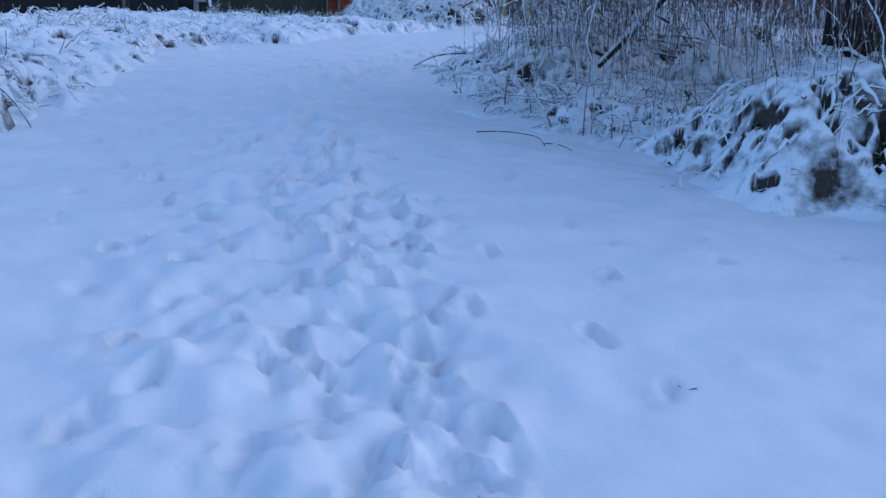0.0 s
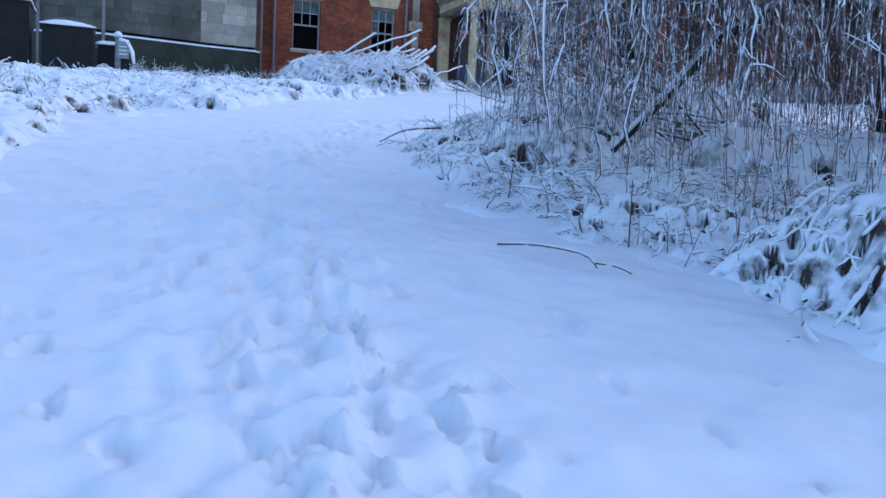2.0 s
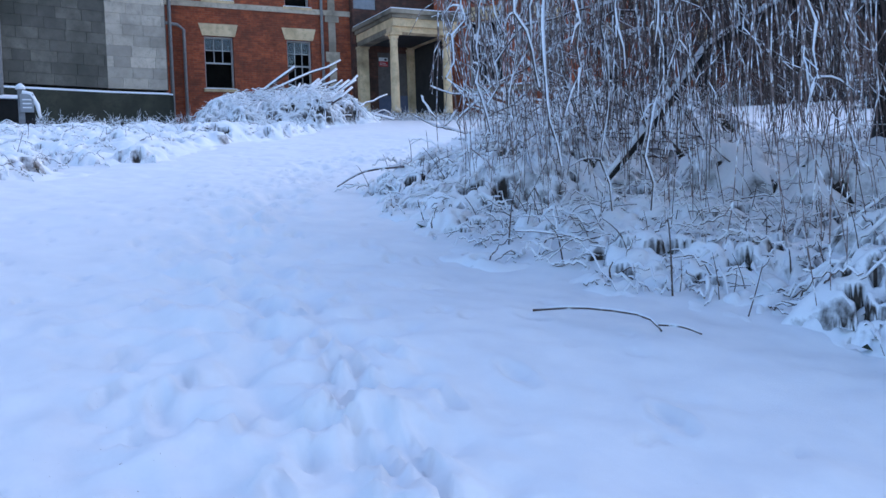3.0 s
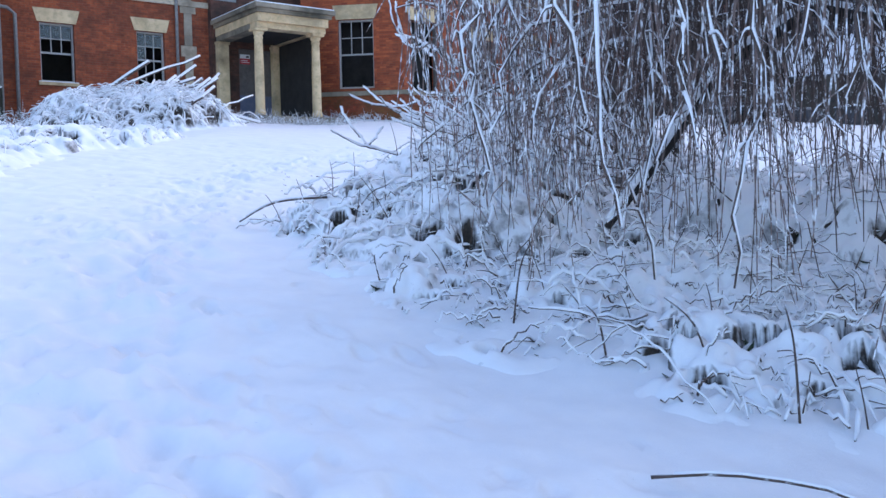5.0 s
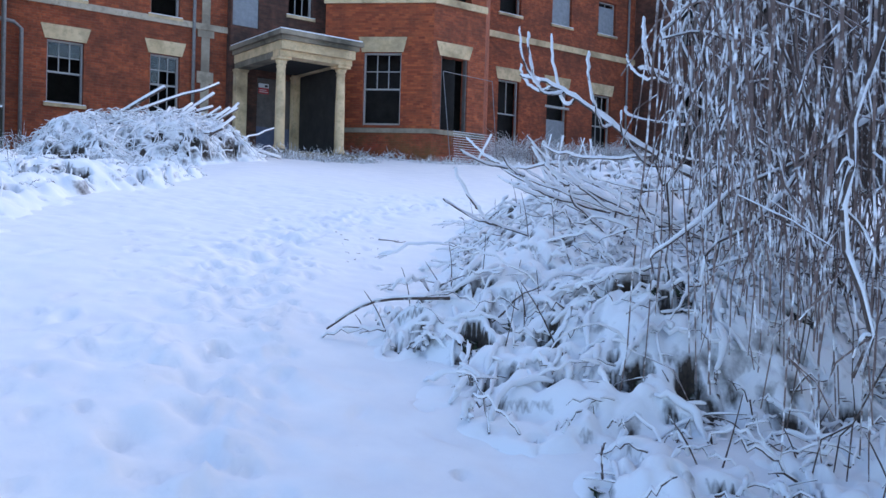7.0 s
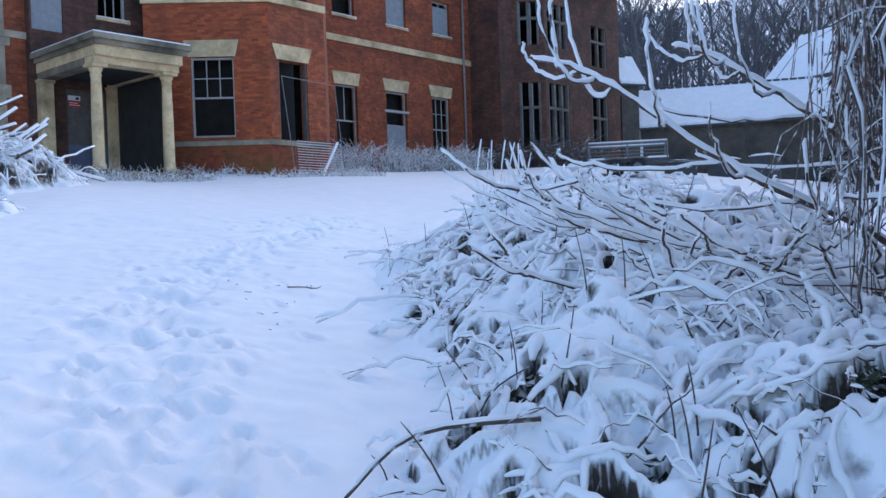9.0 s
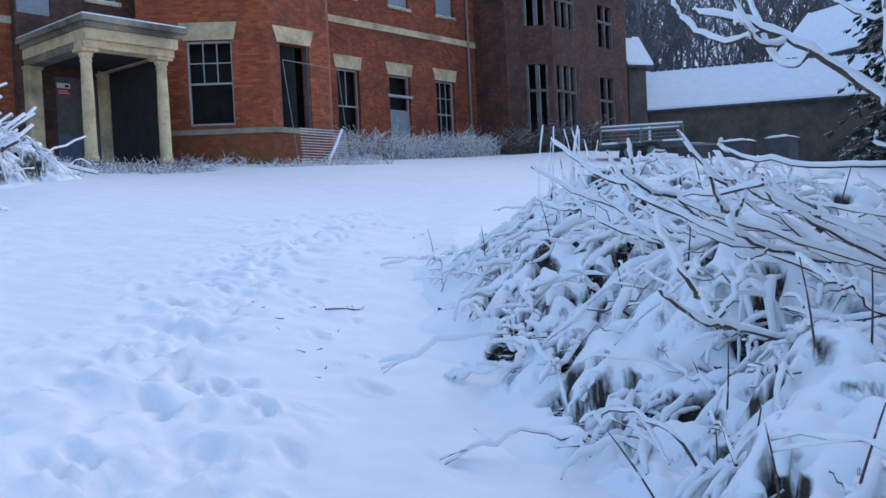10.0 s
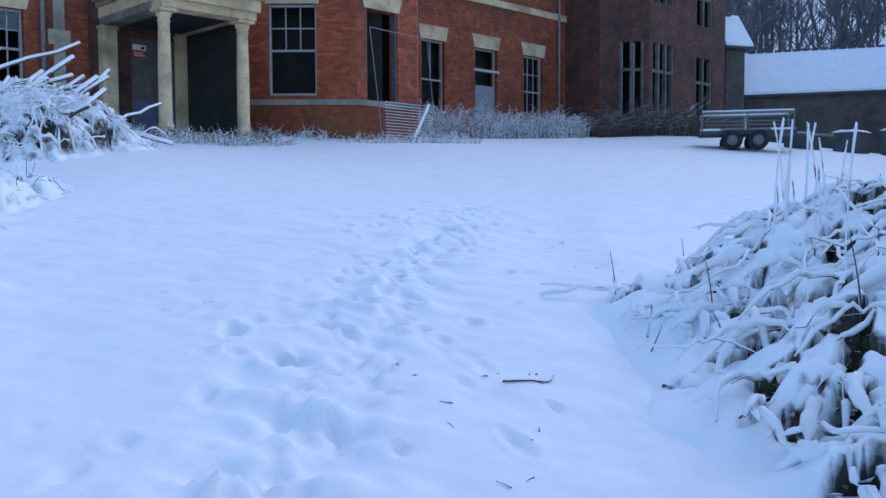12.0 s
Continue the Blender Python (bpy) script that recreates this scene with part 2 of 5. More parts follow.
def thing(name, at, label, category, group="", kind=""):
    ob = new(name)
    ob.empty_display_size = 0.2
    ob.location = at
    return tagged(ob, label, category, group, kind)


def anchored(ob):
    """Parts are built in world places: undo the thing's own place for them."""
    off = Matrix.Translation(-ob.location)
    for c in ob.children:
        c.matrix_parent_inverse = off
    return ob


def lift(x, y):
    """Height of the ground: a drive that climbs to the house, level ground round the house, a wooded hill behind."""
    x, y = np.asarray(x, float), np.asarray(y, float)
    yy = np.where(y < 33, y, 33 + 8 * np.tanh((y - 33) / 60))
    z = 0.222 + 0.1497 * np.maximum(yy, -20 + 0 * yy)
    z = z + 0.045 * np.clip(x - 14, 0, 22)
    z = z - 0.055 * np.clip((8.5 - x) / 3, 0, 1) * np.clip(y - 24, 0, 9)
    z = z - 0.018 * np.clip(y - 20, 0, 12) * np.clip((40 - x) / 10, 0, 1)
    z = z - 0.30 * np.clip((verge_left(y) - x) / 2.5, 0, 1) * np.clip((y - 13) / 5, 0, 1) * np.clip((32 - y) / 4, 0, 1)
    r = np.hypot(x - 0, y - 10)
    hill = np.clip(r - 62, 0, 200)
    z = z + np.where(hill > 0, 0.30 * hill * (1 - np.exp(-hill / 18)), 0) * np.clip((x + y - 20) / 40, 0, 1)
    return z


def verge_right(y):
    """x of the drive's edge under the weeping tree."""
    return np.interp(y, [-5, 3, 5.5, 6.2, 7.6, 8.9, 10.1, 11.5, 12.7, 13.0, 14.0, 15.0, 16.2, 17.4, 19.5, 24],
                     [5.5, 5.0, 4.35, 3.75, 3.65, 3.15, 3.1, 3.25, 3.5, 4.2, 5.0, 5.8, 7.0, 8.0, 10.7, 17])


def verge_left(y):
    return np.interp(y, [0, 5, 7.8, 11.3, 13.9, 15.6, 17.7, 20.3, 22.4, 25, 28.8, 32], [-1.2, -0.6, -0.33, -0.13, 0.15, 2.1, 2.8, 5.1, 6.8, 8.5, 10.4, 12])


def value_noise(x, y, scale, seed):
    """Smooth random heights, -1 to 1."""
    rng = np.random.RandomState(seed)
    g = rng.uniform(-1, 1, (64, 64))
    u, v = np.asarray(x) / scale, np.asarray(y) / scale
    i, j = np.floor(u).astype(int), np.floor(v).astype(int)
    a, b = u - i, v - j
    a, b = a * a * (3 - 2 * a), b * b * (3 - 2 * b)
    p = lambda s, t: g[(i + s) % 64, (j + t) % 64]
    return (p(0, 0) * (1 - a) + p(1, 0) * a) * (1 - b) + (p(0, 1) * (1 - a) + p(1, 1) * a) * b


# ---- ground: one sheet of snow, finest along the drive ----
def spread(lo, hi, step, far):
    inner = np.arange(lo, hi + step / 2, step)
    out, d = [], step
    while sum(out) < far:
        d *= 1.16
        out.append(d)
    return np.concatenate([lo - np.cumsum(out)[::-1], inner, hi + np.cumsum(out)])


gx, gy = spread(-1.6, 10.4, 0.03, 480), spread(1.6, 21.0, 0.03, 480)
X, Y = np.meshgrid(gx, gy)
Z = lift(X, Y)
near = np.exp(-(np.clip(np.abs(X - 4.4) - 5.6, 0, None) / 0.9) ** 2 - (np.clip(np.abs(Y - 11.3) - 9.3, 0, None) / 1.2) ** 2)
Z += near * (0.035 * value_noise(X, Y, 1.3, 1) + 0.014 * value_noise(X, Y, 0.37, 2) + 0.010 * value_noise(X, Y, 0.13, 3))
Z += 0.06 * value_noise(X, Y, 6.0, 4) * (1 - near) + 0.02 * value_noise(X, Y, 1.7, 5) * np.exp(-(np.clip(np.hypot(X - 6, Y - 16) - 16, 0, None) / 5) ** 2)
# banks along both edges of the drive
vr, vl = verge_right(Y), verge_left(Y)
Z += 0.07 * np.clip((X - vr) / 0.7, 0, 1) * (Y < 24)
Z += 0.03 * np.clip((vl - X) / 1.6, 0, 1) * (Y < 32)
step_rng = np.random.RandomState(7)


def dent(px, py, ang, length, width, depth, rim=0.3):
    """A footprint, with a low rim of pushed snow."""
    i0, i1 = np.searchsorted(gx, [px - 0.4, px + 0.4])
    j0, j1 = np.searchsorted(gy, [py - 0.4, py + 0.4])
    x, y = X[j0:j1, i0:i1] - px, Y[j0:j1, i0:i1] - py
    a, b = x * math.cos(ang) + y * math.sin(ang), -x * math.sin(ang) + y * math.cos(ang)
    r = np.sqrt((a / length) ** 2 + (b / width) ** 2)
    Z[j0:j1, i0:i1] += -depth * np.exp(-(r ** 6)) * (0.75 + 0.25 * np.sign(a)) + rim * depth * np.exp(-(((r - 1.3) / 0.3) ** 2))


def middle(y):
    """The trodden line that runs up the drive."""
    return np.interp(y, [1, 3.4, 4.8, 6.5, 8.5, 10, 12.7, 14.1, 15.8, 16.3, 16.9, 17.8, 18.9, 19.9, 21.5, 24], [0.65, 0.75, 1.0, 1.3, 1.42, 1.55, 2.6, 3.4, 4.45, 5.0, 5.7, 6.8, 8.2, 9.7, 12, 15])


for lane, gap, wide in ((0.0, 0.13, 0.10), (0.22, 0.15, 0.12), (-0.25, 0.2, 0.25), (0.1, 0.2, 0.4), (-0.6, 0.3, 0.3), (0.95, 0.6, 0.15), (-1.0, 0.45, 0.3)):
    y = 1.2
    while y < 24:
        x = middle(y) + lane + step_rng.normal(0, wide) * (1.0 if y < 8 else 1.9)
        slope = math.atan2(1.0, float(middle(y + 0.5) - middle(y - 0.5)))
        dent(x, y, slope + step_rng.normal(0, 0.3), step_rng.uniform(0.06, 0.14), step_rng.uniform(0.03, 0.055), step_rng.uniform(0.022, 0.055) * (1.0 if y < 8 else 0.6), 0.4)
        y += gap * step_rng.uniform(0.6, 1.5)
for k in range(110):
    y = step_rng.uniform(2, 19)
    x = step_rng.uniform(verge_left(y) + 0.2, verge_right(y) - 0.2)
    dent(x, y, step_rng.uniform(0, 3.1), step_rng.uniform(0.02, 0.07), step_rng.uniform(0.02, 0.035), step_rng.uniform(0.012, 0.04))
off_line = X - middle(Y)
trod = np.exp(-((off_line + 0.05) / 0.55) ** 2) * (Y < 24) + 0.45 * np.exp(-((off_line + 0.75) / 0.35) ** 2) * (Y < 10)
Z += trod * near * (0.045 * value_noise(X, Y, 0.16, 41) + 0.02 * value_noise(X, Y, 0.3, 43) + np.where(Y < 9, 0.032, 0.018) * value_noise(X, Y, 0.085, 42))
# two worn ruts where most feet went
for lane, deep in ((0.02, 0.030), (0.27, 0.026), (-0.28, 0.016)):
    sway = 0.06 * value_noise(Y, Y * 0 + lane * 9, 0.7, 44)
    Z -= deep * near * np.exp(-((off_line - lane - sway) / 0.065) ** 2) * np.clip(0.75 + 0.8 * value_noise(X * 0 + lane * 7, Y, 0.8, 45), 0.1, 1) * (Y < 11)
nx, ny = len(gx), len(gy)
quad = np.arange(nx * ny).reshape(ny, nx)
faces = np.stack([quad[:-1, :-1], quad[:-1, 1:], quad[1:, 1:], quad[1:, :-1]], -1).reshape(-1, 4)


def snow_z(x, y):
    """Height of the snow itself, footprints and all."""
    i, j = min(np.searchsorted(gx, x), nx - 1), min(np.searchsorted(gy, y), ny - 1)
    return float(Z[j, i])


def snow_zs(x, y):
    return Z[np.clip(np.searchsorted(gy, y), 0, ny - 1), np.clip(np.searchsorted(gx, x), 0, nx - 1)]


def sheet(name, pts, faces, mat):
    me = bpy.data.meshes.new(name)
    me.vertices.add(len(pts))
    me.vertices.foreach_set("co", np.asarray(pts, np.float32).ravel())
    me.loops.add(faces.size)
    me.loops.foreach_set("vertex_index", faces.astype(np.int32).ravel())
    me.polygons.add(len(faces))
    me.polygons.foreach_set("loop_start", np.arange(0, faces.size, 4, dtype=np.int32))
    me.polygons.foreach_set("use_smooth", np.ones(len(faces), bool))
    me.materials.append(mat)
    me.update(calc_edges=True)
    return me


ground = new("ground", sheet("ground", np.stack([X, Y, Z], -1).reshape(-1, 3), faces, GROUND))
tagged(ground, "snow-covered sloping drive and garden with trodden footprints", "ground", "", "structure")


# ---- the house ----
def wall(p0, p1, z0, z1, openings=(), thick=0.35):
    """A wall from p0 to p1 whose outer face is on its right-hand side going from p0 to p1; openings: (from, to, low, high) along it."""
    g = Geo()
    p0, p1 = Vector(p0), Vector(p1)
    length = (p1 - p0).length
    d = (p1 - p0) / length
    inn = Vector((-d.y, d.x))
    us = sorted({0.0, length, *(o[0] for o in openings), *(o[1] for o in openings)})
    zs = sorted({z0, z1, *(o[2] for o in openings), *(o[3] for o in openings)})
    solid = {}
    for i in range(len(us) - 1):
        for j in range(len(zs) - 1):
            u, z = (us[i] + us[i + 1]) / 2, (zs[j] + zs[j + 1]) / 2
            solid[i, j] = not any(a < u < b and c < z < e for a, b, c, e in openings)

    def pt(u, w, z):
        q = p0 + d * u + inn * w
        return (q.x, q.y, z)

    for (i, j), full in solid.items():
        if not full:
            continue
        a, b, c, e = us[i], us[i + 1], zs[j], zs[j + 1]
        g.face([pt(a, 0, c), pt(b, 0, c), pt(b, 0, e), pt(a, 0, e)], [(a, c), (b, c), (b, e), (a, e)])
        g.face([pt(b, thick, c), pt(a, thick, c), pt(a, thick, e), pt(b, thick, e)], [(b, c), (a, c), (a, e), (b, e)])
        for di, u, flip in ((-1, a, False), (1, b, True)):
            if not solid.get((i + di, j), False):
                q = [pt(u, thick, c), pt(u, 0, c), pt(u, 0, e), pt(u, thick, e)]
                t = [(u + thick, c), (u, c), (u, e), (u + thick, e)]
                g.face(q[::-1] if flip else q, t[::-1] if flip else t)
        for dj, z, flip in ((-1, c, True), (1, e, False)):
            if not solid.get((i, j + dj), False):
                q = [pt(a, 0, z), pt(b, 0, z), pt(b, thick, z), pt(a, thick, z)]
                t = [(a, z), (b, z), (b, z + thick), (a, z + thick)]
                g.face(q[::-1] if flip else q, t[::-1] if flip else t)
    return g, (p0, d, inn)


def along(axis, u0, u1, w0, w1, z0, z1, g=None):
    """A box in a wall's own terms: along it, into it (negative: proud of it), and up."""
    p0, d, inn = axis
    m = Matrix(((d.x, inn.x, 0, p0.x), (d.y, inn.y, 0, p0.y), (0, 0, 1, 0), (0, 0, 0, 1)))
    return (g or Geo()).box((u0, w0, z0), (u1, w1, z1), m)


def splayed(axis, u0, u1, z0, z1, out, top_extra):
    """A flat-arch lintel, wider at its top."""
    p0, d, inn = axis
    g = Geo()
    pt = lambda u, w, z: (*(p0 + d * u + inn * w), z)
    low = [(u0, z0), (u1, z0), (u1 + top_extra, z1), (u0 - top_extra, z1)]
    f, b = [pt(u, -out, z) for u, z in low], [pt(u, 0.1, z) for u, z in low]
    k = len(g.v)
    g.v += f + b
    g.f += [(0, 1, 2, 3), (7, 6, 5, 4), (0, 4, 5, 1), (1, 5, 6, 2), (2, 6, 7, 3), (3, 7, 4, 0)]
    return g


house = thing("house", (14, 34, 5), "derelict red brick country house with boarded and broken sash windows", "house")


def sash(axis, u0, u1, z0, z1, cols=3, rows=2, lower=True, board=0.0, glass=(), sill=True, deep=0.14, lintel=0.42, lower_bars=0):
    """A sash window in its opening: frame, meeting rail, glazing bars, sill and stone lintel."""
    w = part("window", along(axis, u0, u0 + 0.055, deep, deep + 0.09, z0, z1), FRAME, house, "white-painted sash window with missing glass")
    part("frame", along(axis, u1 - 0.055, u1, deep, deep + 0.09, z0, z1), FRAME, w)
    part("frame", along(axis, u0 + 0.055, u1 - 0.055, deep, deep + 0.09, z1 - 0.06, z1), FRAME, w)
    mid = (z0 + z1) / 2
    if lower:
        part("meeting_rail", along(axis, u0 + 0.055, u1 - 0.055, deep + 0.01, deep + 0.07, mid - 0.03, mid + 0.025), FRAME, w)
    part("bottom_rail", along(axis, u0 + 0.055, u1 - 0.055, deep, deep + 0.08, z0, z0 + 0.07), FRAME, w)
    a, b, lo, hi = u0 + 0.055, u1 - 0.055, mid + 0.025, z1 - 0.06
    for k in range(1, cols):
        u = a + (b - a) * k / cols
        part("glazing_bar", along(axis, u - 0.014, u + 0.014, deep + 0.02, deep + 0.06, lo, hi), FRAME, w)
        if lower_bars:
            part("glazing_bar", along(axis, u - 0.014, u + 0.014, deep + 0.02, deep + 0.06, z0 + 0.07, mid - 0.03), FRAME, w)
    for k in range(1, rows):
        z = lo + (hi - lo) * k / rows
        for c in range(cols):
            x0, x1 = a + (b - a) * c / cols + 0.014, a + (b - a) * (c + 1) / cols - 0.014
            part("glazing_bar", along(axis, x0, x1, deep + 0.02, deep + 0.06, z - 0.014, z + 0.014), FRAME, w)
    for c, r in glass:
        x0, x1 = a + (b - a) * c / cols, a + (b - a) * (c + 1) / cols
        q0, q1 = lo + (hi - lo) * r / rows, lo + (hi - lo) * (r + 1) / rows
        pane = part("pane", along(axis, x0 + 0.01, x1 - 0.01, deep + 0.035, deep + 0.041, q0 + 0.01, q1 - 0.01), GLASS, w, "dusty glass pane")
        pane.visible_shadow = False
    if board:
        part("board", along(axis, u0 + 0.05, u1 - 0.05, deep - 0.02, deep - 0.003, z0 + 0.02, z0 + (z1 - z0) * board), BOARD, w, "weathered grey board")
    if sill:
        s = part("sill", along(axis, u0 - 0.08, u1 + 0.08, -0.07, deep, z0 - 0.10, z0 - 0.004), STONE, w, "pale stone sill")
        part("sill_snow", along(axis, u0 - 0.07, u1 + 0.07, -0.06, -0.002, z0 - 0.003, z0 + 0.02), SNOW, w, "thin line of snow")
    if lintel:
        part("lintel", splayed(axis, u0 - 0.06, u1 + 0.06, z1 + 0.003, z1 + lintel, 0.02, 0.12), STONE, w, "pale splayed stone lintel")
    return w


TOP = 15.6
# left range: two sash windows below, two above
ox = 5.3
ops = [(6.92 - ox, 7.93 - ox, 6.05, 7.87), (9.86 - ox, 10.78 - ox, 6.05, 7.88), (6.95 - ox, 7.93 - ox, 9.1, 11.0), (9.84 - ox, 10.75 - ox, 9.06, 11.0)]
g, ax = wall((ox, 35.25), (12.3, 35.25), 4.3, TOP, ops)
part("wall", g, BRICK, house, "weathered red brick wall")
sash(ax, *ops[0], glass=[(0, 1), (1, 1), (2, 1)])
sash(ax, *ops[1], glass=[(0, 1), (1, 1), (2, 1), (0, 0)], lower_bars=1)
sash(ax, *ops[2], cols=2, rows=1, lower=False, board=0.5)
sash(ax, *ops[3], cols=2, rows=1, lower=False, glass=[(0, 0)])
part("string_course", along(ax, 0, 7.0, -0.06, -0.001, 8.83, 9.02), QUOIN, house, "weathered stone string course")
for k in range(12):
    z = 5.0 + k * 0.72
    part("quoin", along(ax, 6.02 if k % 2 else 6.15, 6.56 if k % 2 else 6.42, -0.035, 0.02, z, z + 0.36), QUOIN, house, "weathered stone quoin block")
    part("quoin", along(ax, 6.15, 6.42, -0.035, 0.02, z + 0.365, z + 0.715), QUOIN, house)
part("downpipe", Geo().tube([(11.18, 35.16, 4.9), (11.18, 35.16, 13.9)], 0.055, 8), PIPE, house, "pale painted downpipe", True)

# recessed entrance wall behind the portico
PW = 34.95
ops = [(0.95, 2.3, 5.0, 7.55), (2.0, 2.9, 9.74, 11.4), (0.05, 0.95, 9.1, 11.6)]
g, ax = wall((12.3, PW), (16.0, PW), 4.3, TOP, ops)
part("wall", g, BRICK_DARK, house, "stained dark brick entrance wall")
sash(ax, *ops[1], cols=3, rows=2, lower_bars=1, glass=[(0, 0), (1, 0), (2, 0)], lintel=0.4)
part("board", along(ax, 0.06, 0.94, 0.05, 0.08, 9.11, 11.6), BOARD, house, "grey sheet boarding over a window")
door = part("door", along(ax, 0.955, 1.62, 0.06, 0.11, 5.0, 7.54), DOOR, house, "closed grey double door with a faded blue lower part")
part("leaf", along(ax, 1.63, 2.295, 0.06, 0.11, 5.0, 7.54), DOOR, door)
part("kick_panel", along(ax, 0.97, 1.615, 0.045, 0.058, 5.02, 5.95), DOOR_BLUE, door, "faded blue lower panel")
part("kick_panel", along(ax, 1.635, 2.28, 0.045, 0.058, 5.02, 5.95), DOOR_BLUE, door)
sign = part("sign", along(ax, 1.02, 1.38, 0.045, 0.058, 7.03, 7.22), RED, door, "red and white warning notice")
part("sign_top", along(ax, 1.02, 1.38, 0.044, 0.058, 7.225, 7.36), WHITE, sign)
part("print_bar", along(ax, 1.05, 1.35, 0.039, 0.043, 7.08, 7.10), WHITE, sign)
part("print_bar", along(ax, 1.05, 1.30, 0.039, 0.043, 7.14, 7.16), WHITE, sign)
part("print_bar", along(ax, 1.24, 1.34, 0.038, 0.043, 7.25, 7.32), BLACK, sign)
part("downpipe", Geo().tube([(15.85, PW - 0.08, 8.4), (15.85, PW - 0.08, 13.9)], 0.045, 8), PIPE, house, "pale painted downpipe", True)

# canted bay
B0, B1, B2 = (15.35, 34.3), (17.94, 31.71), (20.13, 31.71)
cant = math.hypot(B1[0] - B0[0], B1[1] - B0[1])
w1a = math.hypot(16.29 - B0[0], 33.36 - B0[1])
ops = [(w1a, w1a + 1.27, 6.16, 8.56), (w1a + 0.1, w1a + 1.2, 10.45, 12.6)]
g, ax = wall(B0, B1, 6.06, TOP, ops)
bay_wall = part("wall", g, BRICK_BAY, house, "orange-red brick canted bay wall")
bay_axis, bay_open = ax, ops[0]
sash(ax, *ops[0], sill=False, lintel=0.5)
part("board", along(ax, ops[1][0], ops[1][1], 0.1, 0.13, 10.45, 12.6), BOARD, house, "grey boarding over an upper window")
g, axp = wall(B0, B1, 4.3, 5.9, thick=0.42)
part("plinth_wall", g, BRICK_MOSS, house, "mossy brick base of the bay")
part("plinth_course", along(ax, -0.05, cant + 0.02, -0.05, 0.3, 5.905, 6.055), STONE_DARK, house, "stained stone plinth course")
part("string_course", along(ax, -0.05, cant + 0.02, -0.07, -0.002, 10.17, 10.39), STONE, house, "pale stone string course")
ops = [(0.34, 1.46, 6.07, 8.5), (0.4, 1.55, 10.42, 12.6)]
g, ax = wall(B1, B2, 6.06, TOP, ops)
part("wall", g, BRICK, house, "red brick front of the bay")
part("lintel", splayed(ax, 0.28, 1.5, 8.503, 8.96, 0.02, 0.16), STONE, house, "pale splayed stone lintel")
part("jamb", along(ax, 1.40, 1.459, 0.05, 0.2, 6.07, 8.5), DOOR, house, "bare timber jamb of a doorless opening")
part("jamb", along(ax, 0.341, 0.40, 0.05, 0.2, 6.07, 8.5), DOOR, house)
g, _ = wall(B1, B2, 4.3, 5.9, thick=0.42)
part("plinth_wall", g, BRICK_MOSS, house, "mossy brick base of the bay")
part("plinth_course", along(ax, -0.02, 2.22, -0.05, 0.3, 5.905, 6.055), STONE_DARK, house)
part("string_course", along(ax, -0.02, 2.22, -0.07, -0.002, 10.17, 10.39), STONE, house)
g, _ = wall(B2, (21.3, 32.9), 4.3, TOP)
part("wall", g, BRICK, house, "red brick side of the bay")
g, _ = wall((21.3, 32.9), (21.3, 36.24), 4.3, TOP)
part("wall", g, BRICK, house)

# bricks of the bay's canted face, each proud of its joints
def bay_bricks(axis, length, z0, z1, opening, host):
    p0, d, inn = axis
    rest, shared, made = Geo(), {}, 0
    for row in range(round(z0 / 0.075) + 1, int(z1 / 0.075)):
        z = row * 0.075
        u = -0.1125 * (row % 2)
        while u < length:
            a, b = max(u, 0.0) + 0.006, min(u + 0.225, length) - 0.006
            if a < opening[1] and b > opening[0] and z + 0.075 > opening[2] and z < opening[3] + 0.5:
                if a < opening[0] < b and b - opening[0] < b - a:
                    b = opening[0] - (0.16 if z > opening[3] else 0.004)
                elif a < opening[1] < b:
                    a = opening[1] + (0.16 if z > opening[3] else 0.004)
                else:
                    b = a
            if z + 0.075 > opening[3] and b > opening[0] - 0.2 and a < opening[1] + 0.2 and z < opening[3] + 0.5:
                b = a
            if b - a > 0.04:
                if z < 8.1 and made < 300:
                    key = round(b - a, 3)
                    if key not in shared:
                        g = Geo()
                        g.box((0, -0.007, 0.005), (b - a, -0.001, 0.070))
                        shared[key] = g.data("brick", BRICK_ONE)
                    ob = new("brick", shared[key])
                    ob.parent = host
                    q = p0 + d * a
                    ob.matrix_basis = Matrix(((d.x, inn.x, 0, q.x), (d.y, inn.y, 0, q.y), (0, 0, 1, z), (0, 0, 0, 1)))
                    made += 1
                else:
                    along(axis, a, b, -0.007, -0.001, z + 0.005, z + 0.070, rest)
            u += 0.225
    part("brickwork", rest, BRICK_REST, host, "weathered orange-red bricks", False, "stuff")


bay_bricks(bay_axis, cant, 6.06, 10.17, bay_open, bay_wall)

# right range
ox = 21.3
ops = [(24.64 - ox, 25.8 - ox, 6.3, 9.1), (27.43 - ox, 28.68 - ox, 6.3, 9.1), (30.28 - ox, 31.5 - ox, 6.3, 9.13),
       (24.6 - ox, 25.78 - ox, 11.85, 13.4), (27.6 - ox, 28.79 - ox, 11.85, 13.3), (30.5 - ox, 31.65 - ox, 11.9, 13.4)]
g, axr = wall((21.3, 36.24), (33.0, 36.24), 4.3, TOP, ops)
part("wall", g, BRICK, house, "red brick wall of the long range")
sash(axr, *ops[0], cols=2, rows=1, glass=[], lintel=0.5)
sash(axr, *ops[1], cols=1, rows=1, board=0.5, lintel=0.5)
part("transom", along(axr, ops[1][0] - 0.1, ops[1][1] + 0.1, -0.03, 0.12, 8.22, 8.32), FRAME, house, "white window transom")
sash(axr, *ops[2], cols=3, rows=2, lintel=0.5, lower_bars=1)
sash(axr, *ops[3], cols=2, rows=2, lintel=0)
sash(axr, *ops[4], cols=2, rows=1, board=0.85, lintel=0)
sash(axr, *ops[5], cols=2, rows=1, board=0.85, lintel=0)
